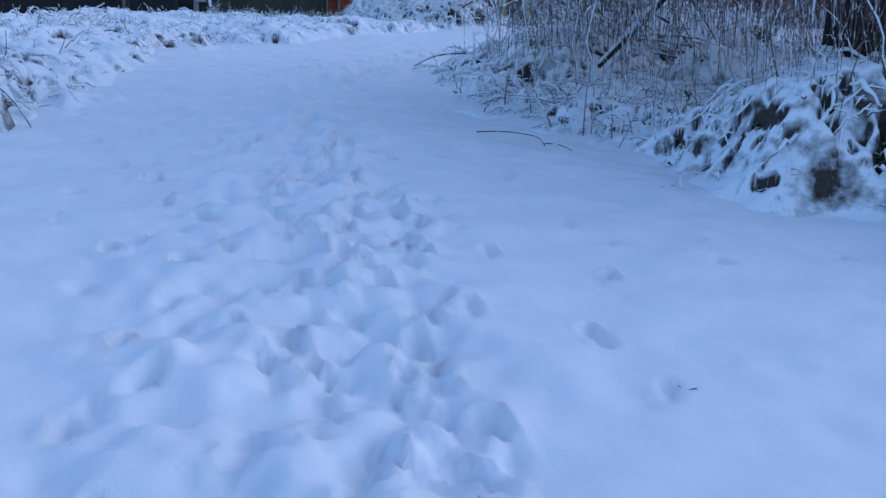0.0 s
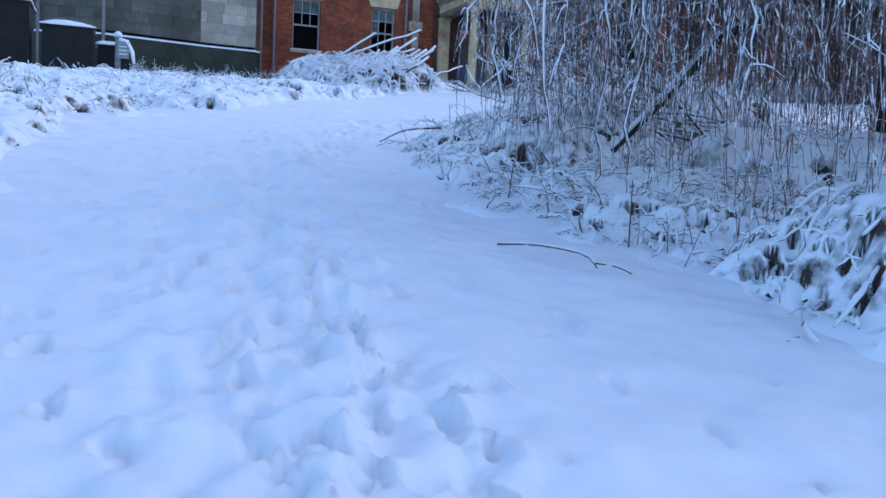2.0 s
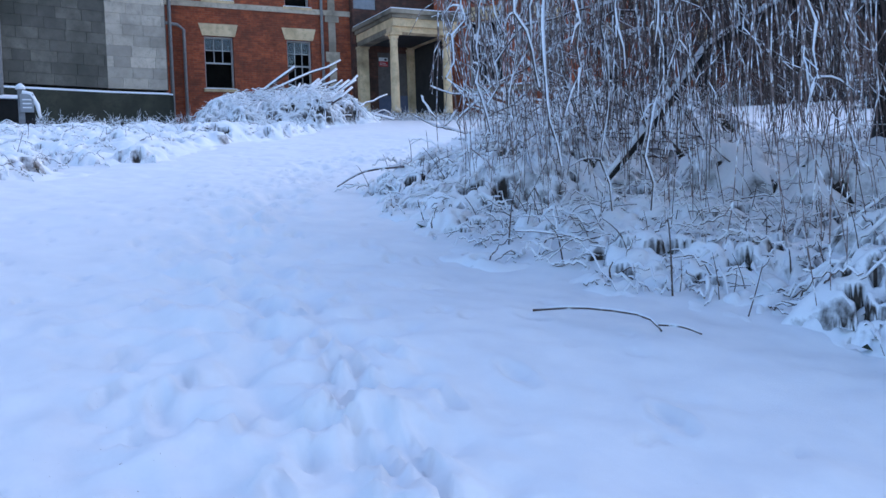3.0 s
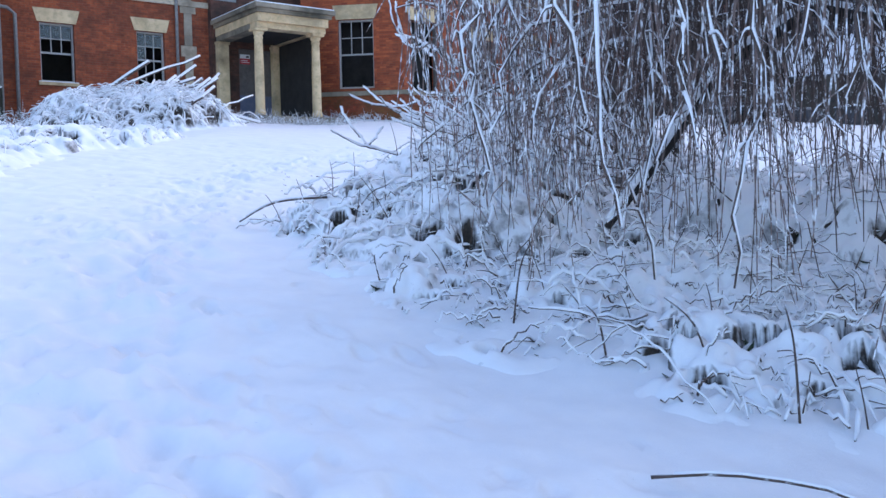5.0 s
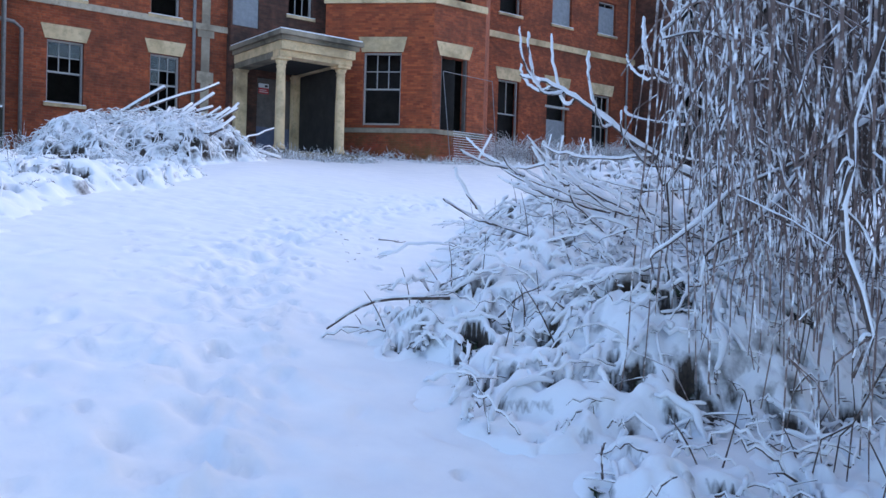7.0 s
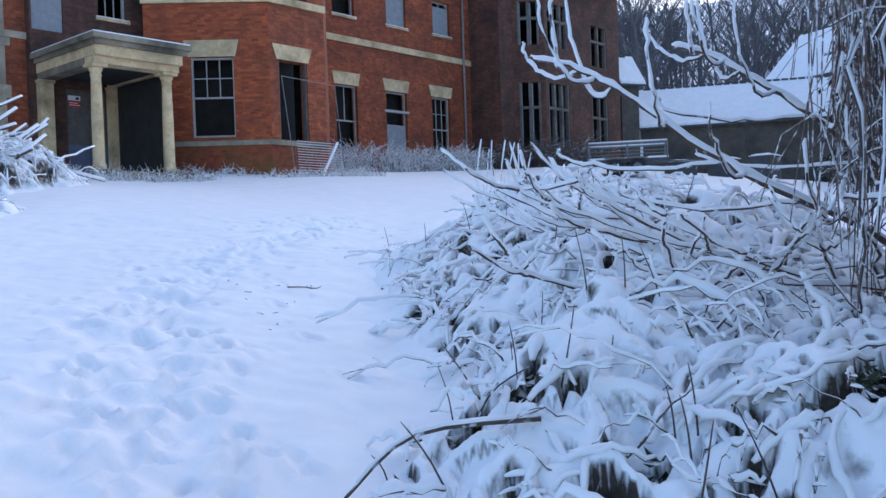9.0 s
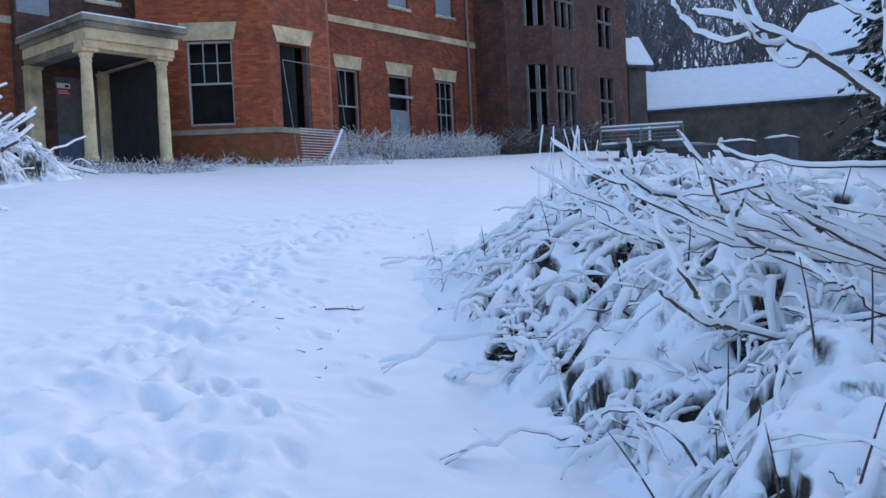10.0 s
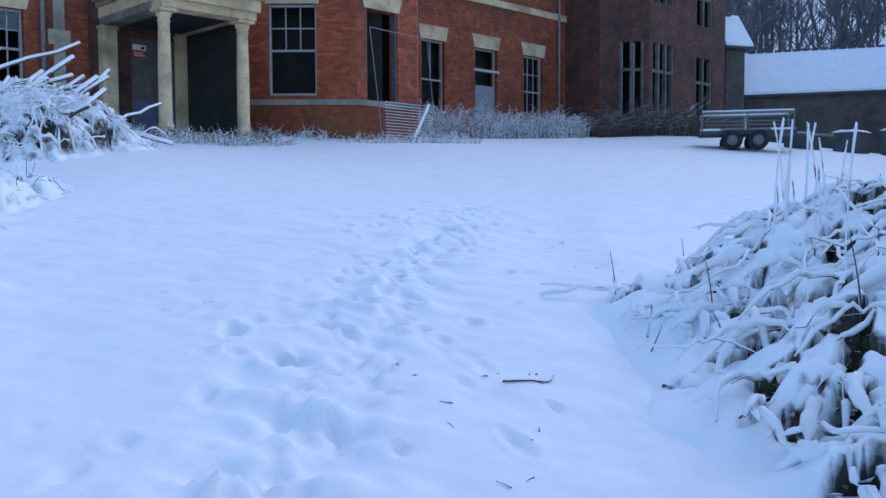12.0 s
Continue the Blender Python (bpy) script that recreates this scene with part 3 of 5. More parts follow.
part("string_course", along(axr, 0.0, 11.75, -0.07, -0.002, 10.77, 11.02), STONE, house, "pale stone string course")
part("downpipe", Geo().tube([(32.45, 36.14, 6), (32.45, 36.14, 13.9)], 0.05, 8), PIPE, house, "", True)

# dark projecting wing with a two-storey mullioned bay
def mullioned(axis, u0, u1, z0, z1, lights):
    w = part("window", along(axis, u0, u0 + 0.1, 0.03, 0.2, z0, z1), SOOT, house, "stone-mullioned window with leaded remnants")
    part("frame", along(axis, u1 - 0.1, u1, 0.03, 0.2, z0, z1), SOOT, w)
    part("transom", along(axis, u0 + 0.1, u1 - 0.1, 0.04, 0.18, (z0 + 1.6 * z1) / 2.6 - 0.06, (z0 + 1.6 * z1) / 2.6 + 0.06), SOOT, w)
    for k in range(1, lights):
        u = u0 + (u1 - u0) * k / lights
        part("mullion", along(axis, u - 0.06, u + 0.06, 0.035, 0.19, z0, z1), SOOT, w)
    for k in range(lights):
        a, b = u0 + (u1 - u0) * k / lights + 0.09, u0 + (u1 - u0) * (k + 1) / lights - 0.09
        part("casement", along(axis, a, a + 0.05, 0.08, 0.12, z0 + 0.05, z1 - 0.05), BOARD, w, "grey casement frame")


g, _ = wall((33.0, 36.235), (33.0, 34.51), 4.3, TOP)
part("wall", g, BRICK_DARK, house, "sooty brick side of the wing")
g, _ = wall((33.004, 34.5), (33.995, 34.5), 4.3, TOP)
part("wall", g, BRICK_DARK, house)
W = [(34.0, 34.5), (35.05, 33.45), (37.2, 33.45), (38.25, 34.5), (43.6, 34.5), (43.6, 44.0)]
for k in range(5):
    length = math.hypot(W[k + 1][0] - W[k][0], W[k + 1][1] - W[k][1])
    ops = ([(0.25, 1.25, 6.9, 9.9), (0.25, 1.25, 11.6, 13.6)], [(0.2, 1.95, 6.9, 9.9), (0.2, 1.95, 11.6, 13.6)], [(0.25, 1.25, 6.9, 9.9), (0.25, 1.25, 11.6, 13.6)],
           [(2.5, 4.05, 7.0, 10.0), (2.5, 4.05, 11.5, 13.6)], [])[k]
    g, ax = wall((W[k][0], W[k][1] + (0.01 if k == 4 else 0)), (W[k + 1][0] - (0.004 if k == 3 else 0), W[k + 1][1]), 4.3, TOP, ops)
    part("wall", g, BRICK_DARK, house, "sooty brick wall of the wing")
    for o in ops:
        mullioned(ax, *o, 3 if k == 1 else 2)

# unseen back, roof and floor close the house
g = Geo().box((5.3, 44.0, 4.3), (43.9, 44.3, TOP))
part("wall", g, BRICK_DARK, house)
for a, b in (((5.3, 35.6), (5.65, 44.0)),):
    part("wall", Geo().box((*a, 4.3), (*b, TOP)), BRICK_DARK, house)
roof = Geo()
roof.box((5.3, 35.25, TOP + 0.003), (43.9, 44.3, TOP + 0.25)).box((15.3, 31.6, TOP + 0.004), (21.4, 35.24, TOP + 0.24)).box((33.0, 33.4, TOP + 0.004), (43.6, 35.24, TOP + 0.24)).box((12.3, 34.9, TOP + 0.005), (15.29, 35.24, TOP + 0.23))
part("roof", roof, SNOW, house, "snow-covered flat roof")
# added near-black screens paint the rooms behind the openings dark
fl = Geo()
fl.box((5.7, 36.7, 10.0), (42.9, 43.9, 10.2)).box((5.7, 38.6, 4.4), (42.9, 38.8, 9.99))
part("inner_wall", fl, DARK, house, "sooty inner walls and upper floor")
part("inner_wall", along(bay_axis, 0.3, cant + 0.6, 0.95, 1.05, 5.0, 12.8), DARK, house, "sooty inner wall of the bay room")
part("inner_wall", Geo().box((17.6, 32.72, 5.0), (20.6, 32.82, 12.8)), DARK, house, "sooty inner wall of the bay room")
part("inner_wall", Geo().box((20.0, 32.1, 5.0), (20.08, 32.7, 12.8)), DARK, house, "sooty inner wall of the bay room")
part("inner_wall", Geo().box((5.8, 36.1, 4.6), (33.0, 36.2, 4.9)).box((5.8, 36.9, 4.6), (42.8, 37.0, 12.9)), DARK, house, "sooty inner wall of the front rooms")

# portico
portico = part("portico", Geo().box((12.42, 31.58, 7.86), (14.90, 34.93, 8.12)), STONE, house, "stone entrance portico with plain columns and a snowy flat roof")
part("architrave", Geo().box((12.44, 31.72, 7.68), (14.87, 32.2, 7.858)), STONE, portico)
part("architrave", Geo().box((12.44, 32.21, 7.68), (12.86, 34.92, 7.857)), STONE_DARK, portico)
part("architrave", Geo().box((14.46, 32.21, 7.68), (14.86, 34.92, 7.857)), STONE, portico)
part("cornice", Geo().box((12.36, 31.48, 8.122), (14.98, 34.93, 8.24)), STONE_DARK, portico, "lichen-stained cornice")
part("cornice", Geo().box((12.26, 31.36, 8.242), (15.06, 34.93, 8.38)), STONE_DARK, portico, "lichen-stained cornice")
part("roof_snow", Geo().box((12.29, 31.39, 8.382), (15.03, 34.92, 8.42)).box((12.6, 31.9, 8.421), (14.9, 34.92, 8.5)), SNOW, portico, "thin layer of snow on a lead roof")
for cx in (12.61, 14.63):
    prof = [(0.0, 0.20), (0.12, 0.20), (0.13, 0.175), (0.25, 0.172), (1.4, 0.168), (2.2, 0.15), (2.38, 0.145), (2.40, 0.165), (2.44, 0.165), (2.45, 0.15), (2.5, 0.15), (2.52, 0.185), (2.62, 0.2)]
    col = part("column", Geo().tube([(cx, 31.98, 4.98 + h) for h, r in prof], [r * 0.88 for h, r in prof], 20), STONE, portico, "pale stone column with a mossy foot", True)
    part("capital", Geo().box((cx - 0.22, 31.76, 7.602), (cx + 0.22, 32.2, 7.678)), STONE, col)
    part("base", Geo().box((cx - 0.25, 31.73, 4.8), (cx + 0.25, 32.23, 4.978)), STONE_DARK, col)
for cx in (12.6, 14.63):
    pil = part("pilaster", Geo().box((cx - 0.19, 34.7, 4.8), (cx + 0.19, 34.94, 7.6)), STONE, portico, "pale stone pilaster against the wall")
    part("capital", Geo().box((cx - 0.22, 34.66, 7.602), (cx + 0.22, 34.94, 7.676)), STONE, pil)
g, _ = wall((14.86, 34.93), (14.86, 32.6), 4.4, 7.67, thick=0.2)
part("side_wall", g, PORCH_BRICK, portico, "sooty brick side wall of the porch")
# added sheet and dark ceiling: porch shade and soot put into the colour
part("shade_lining", Geo().box((14.62, 32.3, 4.94), (14.655, 34.6, 7.66)), DARK, portico, "soot-black inner face of the porch wall")
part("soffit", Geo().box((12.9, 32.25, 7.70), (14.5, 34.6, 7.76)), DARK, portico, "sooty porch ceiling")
part("step", Geo().box((12.3, 31.4, 4.5), (15.3, 34.93, 4.93)), STONE_DARK, portico, "worn stone platform")
anchored(house)

# ---- stone wing beside the house, with a canted end ----
stone_house = thing("stone_wing", (2.5, 34, 5), "grey ashlar stone wing with a mossy snow-topped plinth", "house")
stone_rng = random.Random(5)


def ashlar(p0, p1, z0, z1, parent, mat):
    """Courses of cut stone before a backing wall, with recessed joints."""
    g, ax = wall(p0, p1, z0, z1 + 4.5, thick=0.3)
    part("wall", g, mat, parent, "dark grey ashlar backing")
    length = math.hypot(p1[0] - p0[0], p1[1] - p0[1])
    z, row = z0, 0
    while z < z1 - 0.1:
        h = 0.33
        u = 0.0 if row % 2 else -0.3
        while u < length - 0.02:
            ln = stone_rng.choice((0.5, 0.62, 0.75))
            a, b = max(u, 0) + 0.005, min(u + ln, length) - 0.005
            if b - a > 0.06:
                part("stone_block", along(ax, a, b, -0.02 - stone_rng.uniform(0, 0.008), -0.001, z + 0.004, z + h - 0.004), mat, parent)
            u += ln
        z += h
        row += 1
    return ax


S = [(-6.0, 33.3), (-1.3, 33.3), (0.55, 32.55), (3.5, 33.2), (5.3, 33.35), (5.3, 35.24)]
for k in range(5):
    axs = ashlar(S[k], S[k + 1], 5.72, 8.6 if k > 0 else 6.9, stone_house, ASHLAR_PALE if k == 3 else ASHLAR)
    length = math.hypot(S[k + 1][0] - S[k][0], S[k + 1][1] - S[k][1])
    part("plinth", along(axs, -0.02, length + 0.02, -0.16, 0.2, 4.2, 5.56), PLINTH, stone_house, "mossy dark plinth")
    part("plinth_snow", along(axs, 0.0, length, -0.155, -0.03, 5.562, 5.62), SNOW, stone_house, "line of snow on the plinth")
for px in (0.56, -1.3):
    part("downpipe", Geo().tube([(px, 32.42 if px > 0 else 33.15, 4.6), (px, 32.42 if px > 0 else 33.15, 13)], 0.055, 8), PIPE, stone_house, "pale cast-iron downpipe", True)
part("roof", Geo().box((-6, 33.4, 13.1), (5.29, 44, 13.3)), SNOW, stone_house, "snow-covered flat roof")
part("wall", Geo().box((-6.0, 43.7, 4.2), (5.29, 44, 13.09)), ASHLAR, stone_house)
part("wall", Geo().box((-6.0, 33.61, 4.2), (-5.7, 43.69, 13.09)), ASHLAR, stone_house)
part("downpipe", Geo().tube([(5.55, 33.9, 4.6), (5.55, 33.9, 13)], 0.06, 8), PIPE, stone_house, "", True)
part("downpipe", Geo().tube([(6.22, 35.1, 4.9), (6.22, 35.1, 8.0), (6.0, 35.05, 8.15), (5.5, 34.6, 8.1)], 0.055, 8), PIPE, stone_house, "", True)
anchored(stone_house)


# ---- brambles, tree and twigs ----
def on_ground(x, y, dz=0.0):
    return (float(x), float(y), float(lift(x, y)) + dz)


def cut_sheet(name, xx, yy, zz, keep, mat, parent, label):
    q = np.arange(xx.size).reshape(xx.shape)
    fs = np.stack([q[:-1, :-1], q[:-1, 1:], q[1:, 1:], q[1:, :-1]], -1)[keep].reshape(-1, 4)
    used = np.unique(fs)
    remap = np.zeros(xx.size, int)
    remap[used] = np.arange(len(used))
    pts = np.stack([xx, yy, zz], -1).reshape(-1, 3)[used]
    ob = new(name, sheet(name, pts, remap[fs], mat))
    ob.parent = parent
    return tagged(ob, label, "", "", "stuff")


def curve(pts, n=12):
    """A smooth line through a few places."""
    pts = np.asarray(pts, float)
    t = np.linspace(0, len(pts) - 1, n)
    out = []
    for v in t:
        i = min(int(v), len(pts) - 2)
        f = v - i
        p0, p1, p2, p3 = pts[max(i - 1, 0)], pts[i], pts[i + 1], pts[min(i + 2, len(pts) - 1)]
        out.append(0.5 * (2 * p1 + (p2 - p0) * f + (2 * p0 - 5 * p1 + 4 * p2 - p3) * f * f + (3 * p1 - p0 - 3 * p2 + p3) * f ** 3))
    return np.array(out)


def bramble_mound(name, label, centre, half, height, seed, step, gaps=0.4, edge=verge_right, side=1, soft=1.1, canes=800, cane=(0.25, 0.9), coat=(0.007, 0.019), pillows=500, puff=(0.03, 0.07), holes=(), stalks=40, leafy=1.0, grain=0.7):
    """A tangle under snow: a lumpy sheet with dark holes down to the leaf bed, and arching stems that each carry a line of snow."""
    rng = np.random.RandomState(seed)
    th = thing(name, on_ground(*centre), label, "brambles")
    x = np.arange(centre[0] - half[0] * 1.15, centre[0] + half[0] * 1.15, step)
    y = np.arange(centre[1] - half[1] * 1.15, centre[1] + half[1] * 1.15, step)
    xx, yy = np.meshgrid(x, y)
    r = np.hypot((xx - centre[0]) / half[0], (yy - centre[1]) / half[1]) + 0.16 * value_noise(xx, yy, 0.7, seed) + 0.07 * value_noise(xx, yy, 0.22, seed + 3)
    body = np.clip(1.25 * (1 - np.abs(r) ** 2), -0.3, 1)
    rag = 0.22 * value_noise(xx, yy, 0.5, seed + 21) + 0.10 * value_noise(xx, yy, 0.17, seed + 22)
    inside = np.clip((side * (xx - edge(yy)) + rag) / soft, -0.3, 1)
    swell = np.minimum(body, inside)
    pos = np.clip(swell, 0, 1)
    fade = np.clip(pos * 3.6, 0, 1)
    fade = fade * fade * (3 - 2 * fade)
    top = height * (0.5 * pos + 0.5 * pos * pos * (3 - 2 * pos)) + 0.10 * value_noise(xx, yy, 0.55, seed + 5) * fade
    top = np.where(swell < 0, swell * 0.8, top)
    bed = top - 0.01 - 0.10 * fade
    # holes between the lumps, thickest on the flanks
    pit = 0.55 * value_noise(xx, yy, 0.30 * grain, seed + 9) + 0.55 * value_noise(xx, yy, 0.13 * grain, seed + 11) + 0.2 * value_noise(xx, yy, 0.07 * grain, seed + 12) + 0.16 * value_noise(xx, yy, 0.9, seed + 31)
    dip = np.clip((pit - 0.58 + 0.75 * gaps) / 0.22, 0, 1) * (pos > 0.08)
    for hx, hy, hr in holes:
        d = np.hypot(xx - hx, (yy - hy) * 1.3) / hr + 0.5 * value_noise(xx, yy, 0.07, seed + 41)
        dip = np.maximum(dip, np.clip((1.25 - d) / 0.4, 0, 1) * (pos > 0.0))
    dip = dip * dip * (3 - 2 * dip)
    hole = dip > 0.6
    drift = top + (0.028 * value_noise(xx, yy, 0.31, seed + 15) + 0.012 * value_noise(xx, yy, 0.12, seed + 16) - 0.028) * fade
    field = drift - 0.13 * fade * dip
    for k in range(pillows):
        cx, cy = rng.uniform(x[0], x[-1]), rng.uniform(y[0], y[-1])
        w, long_by, a = rng.uniform(*puff), rng.uniform(1.0, 2.4), rng.uniform(0, math.pi)
        i0, i1 = np.searchsorted(x, [cx - w * long_by, cx + w * long_by])
        j0, j1 = np.searchsorted(y, [cy - w * long_by, cy + w * long_by])
        if i1 - i0 < 2 or j1 - j0 < 2 or swell[(j0 + j1) // 2, (i0 + i1) // 2] <= 0.02:
            continue
        dx, dy = xx[j0:j1, i0:i1] - cx, yy[j0:j1, i0:i1] - cy
        d = np.hypot((dx * math.cos(a) + dy * math.sin(a)) / long_by, -dx * math.sin(a) + dy * math.cos(a)) / w
        cap = top[j0:j1, i0:i1] + (w * (0.95 * np.sqrt(np.clip(1 - d ** 2, 0, None)) - 0.2) + rng.uniform(-0.02, 0.02)) * fade[j0:j1, i0:i1]
        sub = field[j0:j1, i0:i1]
        fits = (d < 1) & ((dip[j0:j1, i0:i1] < 0.35) | (k < 0.04 * pillows))
        field[j0:j1, i0:i1] = np.where(fits, np.maximum(sub, cap), sub)
    field = np.maximum(field, bed - 0.03)
    soft_field = np.pad(field, 1, mode="edge")
    soft_field = sum(soft_field[1 + p:field.shape[0] + 1 + p, 1 + q:field.shape[1] + 1 + q] for p in (-1, 0, 1) for q in (-1, 0, 1)) / 9
    field = 0.65 * field + 0.35 * soft_field
    cover = (field > bed + 0.005) & (swell > -0.25)
    field = np.where(cover, field, bed - 0.02) + 0.007 * value_noise(xx, yy, 0.06, seed + 13) * fade
    ground_z = lift(xx, yy)
    rise = 0.05 * np.clip(pos * 3.5, 0, 1) - 0.012
    some = cover[:-1, :-1] | cover[1:, :-1] | cover[:-1, 1:] | cover[1:, 1:]
    cut_sheet("snow_cover", xx, yy, ground_z + field + rise, some, BRAMBLE, th, "lumpy snow lying on tangled stems")
    cut_sheet("leaf_bed", xx[::2, ::2], yy[::2, ::2], (ground_z + bed + rise - 0.01)[::2, ::2], (swell[::2, ::2] > 0.02)[:-1, :-1], LITTER, th, "dark dead leaves under the snow")
    over = ground_z + np.maximum(top, -0.05) + rise

    def surface(px, py):
        i, j = np.searchsorted(x, px), np.searchsorted(y, py)
        here = (i > 0) & (i < len(x)) & (j > 0) & (j < len(y))
        z = over[np.clip(j, 0, len(y) - 1), np.clip(i, 0, len(x) - 1)]
        return np.maximum(np.where(here, z, -99), snow_zs(px, py))

    gy_, gx_ = np.gradient(over - ground_z, step)
    stems, caps, leaves = Geo(), Geo(), Geo()

    def lay(line, thin, heavy, bare=False):
        n = len(line)
        stems.tube(line, np.linspace(thin, thin * 0.5, n), 4)
        lumps = np.convolve(rng.uniform(0.35, 1.65, n + 4), [0.1, 0.2, 0.4, 0.2, 0.1], "valid") * np.clip(np.sin(np.linspace(0.12, math.pi - 0.1, n)), 0, 1) ** 0.35
        if bare:
            s = rng.randint(0, n - 2)
            lumps[s:s + rng.randint(2, 5)] *= 0.1
        rad = heavy * lumps
        caps.tube(line + np.array([0, 0, 1]) * (thin * 0.5 + rad * 0.55)[:, None], rad, 6)

    spots = np.argwhere(swell > 0.05)
    for j, i in spots[rng.randint(0, len(spots), canes)]:
        a = math.atan2(-gy_[j, i], -gx_[j, i]) + rng.normal(0, 1.1)
        ln = rng.uniform(*cane) * (1.0 if rng.rand() < 0.88 else 1.8)
        n = 11
        t = np.linspace(0, 1, n)
        turn = a + rng.uniform(-1.3, 1.3) * (t - 0.5) + np.cumsum(rng.normal(0, 0.10, n))
        line = np.zeros((n, 3))
        line[1:, 0], line[1:, 1] = np.cumsum(np.cos(turn[1:])) * ln / n, np.cumsum(np.sin(turn[1:])) * ln / n
        line[:, :2] += [xx[j, i], yy[j, i]]
        ei, ej = np.searchsorted(x, line[-1, 0]), np.searchsorted(y, line[-1, 1])
        if (not (0 < ei < len(x) and 0 < ej < len(y)) or swell[ej, ei] < 0.03) and rng.rand() < 0.88:
            continue
        base = surface(line[:, 0], line[:, 1])
        free = rng.rand() < 0.2
        z0, z1 = base[0] + rng.uniform(-0.03, 0.05), base[-1] + (rng.uniform(0.06, 0.26) if free else rng.uniform(-0.02, 0.03))
        bow = ln * rng.uniform(0.0, 0.24)
        line[:, 2] = np.maximum(z0 + (z1 - z0) * t + 4 * bow * t * (1 - t), base - 0.012)
        line[1:-1, 2] += rng.normal(0, 0.012, n - 2)
        thin, heavy = rng.uniform(0.0028, 0.0065), rng.uniform(*coat)
        lay(line, thin, heavy * (0.6 if free else 1.0), rng.rand() < 0.4)
        for s in range(rng.randint(0, 3)):
            m = rng.randint(2, n - 1)
            b = a + rng.choice((-1, 1)) * rng.uniform(0.4, 1.1)
            sl = ln * rng.uniform(0.15, 0.4)
            u = np.linspace(0, 1, 6)[:, None]
            twig = line[m] + np.array([math.cos(b), math.sin(b), rng.uniform(-0.25, 0.3)]) * sl * u + np.array([0, 0, 0.1 * sl]) * u * (1 - u)
            lay(twig, thin * 0.7, heavy * 0.55, rng.rand() < 0.4)
    for j, i in spots[rng.randint(0, len(spots), stalks)]:
        h, a, f = rng.uniform(0.08, 0.34), rng.uniform(0, 6.28), rng.uniform(0.1, 0.7)
        p = np.array([xx[j, i], yy[j, i], over[j, i] - 0.02])
        d = np.array([math.cos(a) * f, math.sin(a) * f, 1.0]) * h
        stems.tube(curve([p, p + d * 0.5 + [0.01, 0, 0.01], p + d], 6), np.linspace(0.0045, 0.002, 6), 4)
    deep = np.argwhere(hole & (pos > 0.03))
    for j, i in deep[rng.randint(0, len(deep), int(min(len(deep) * 0.45, 6000) * leafy))] if len(deep) else ():
        c = np.array([xx[j, i], yy[j, i], ground_z[j, i] + bed[j, i] + rng.uniform(0.02, 0.10) * fade[j, i]])
        a, tilt = rng.uniform(0, 6.28), rng.uniform(-0.9, 0.5)
        u = np.array([math.cos(a) * math.cos(tilt), math.sin(a) * math.cos(tilt), math.sin(tilt)])
        v = np.array([-math.sin(a), math.cos(a), rng.uniform(-0.5, 0.5)])
        ln, w = rng.uniform(0.04, 0.09), rng.uniform(0.014, 0.028)
        m0 = c + u * ln * 0.5 + np.array([0, 0, -0.012])
        leaves.face([c, m0 - v * w, c + u * ln, m0 + v * w])
    part("stem_tangle", stems, TWIG_DARK, th, "thin dark arching stems", True, "stuff")
    part("stem_snow", caps, SNOW, th, "snow along the stems", True, "stuff")
    if leaves.f:
        part("leaf_scatter", leaves, LEAF, th, "dark leaves poking out of the snow", False, "stuff")
    return anchored(th)


bramble_mound("bramble_mound", "snow-laden bramble mound with dark leaf gaps beside the drive", (5.4, 6.45), (2.25, 1.95), 0.70, 11, 0.016, 0.40, soft=0.85, canes=420, cane=(0.10, 0.4), coat=(0.007, 0.016), pillows=6500, puff=(0.03, 0.065), stalks=25, grain=0.42)
bramble_mound("bramble_patch", "low snowy brambles under the weeping tree", (5.4, 9.0), (2.8, 2.4), 0.2, 12, 0.022, 0.42, canes=850, cane=(0.10, 0.42), coat=(0.005, 0.013), pillows=2500, puff=(0.03, 0.065), stalks=110, holes=((3.30, 8.95, 0.08), (3.28, 10.2, 0.08), (3.55, 8.5, 0.08), (3.9, 9.1, 0.08), (3.5, 9.6, 0.06), (4.2, 8.2, 0.07), (3.75, 10.1, 0.07)))
bramble_mound("bramble_mound", "snow-covered heap of brushwood at the edge of the drive", (5.0, 12.0), (2.0, 1.7), 0.50, 13, 0.018, 0.54, soft=1.3, canes=560, cane=(0.10, 0.45), coat=(0.008, 0.022), pillows=2600, puff=(0.03, 0.06), stalks=60, holes=((3.5, 11.65, 0.07), (3.75, 11.3, 0.08), (3.95, 11.05, 0.09), (4.15, 10.85, 0.08), (4.3, 11.5, 0.07), (3.9, 11.5, 0.06)))
bramble_mound("bramble_mound", "large snow-covered heap of cut branches by the drive", (7.8, 14.3), (3.4, 2.9), 0.85, 14, 0.02, 0.47, soft=2.3, canes=850, cane=(0.12, 0.6), coat=(0.010, 0.03), pillows=4500, puff=(0.035, 0.085), stalks=60, holes=((6.88, 15.32, 0.12), (5.78, 14.56, 0.10), (6.5, 15.66, 0.07), (5.5, 14.0, 0.09), (6.0, 13.6, 0.11), (6.6, 14.3, 0.11), (7.2, 15.6, 0.11), (6.2, 14.9, 0.1)))
bramble_mound("bramble_patch", "snowy undergrowth around the trunk of the tree", (8.6, 9.4), (3.3, 3.3), 0.72, 15, 0.035, 0.4, canes=600, cane=(0.1, 0.5), coat=(0.004, 0.012), pillows=400, puff=(0.04, 0.09))
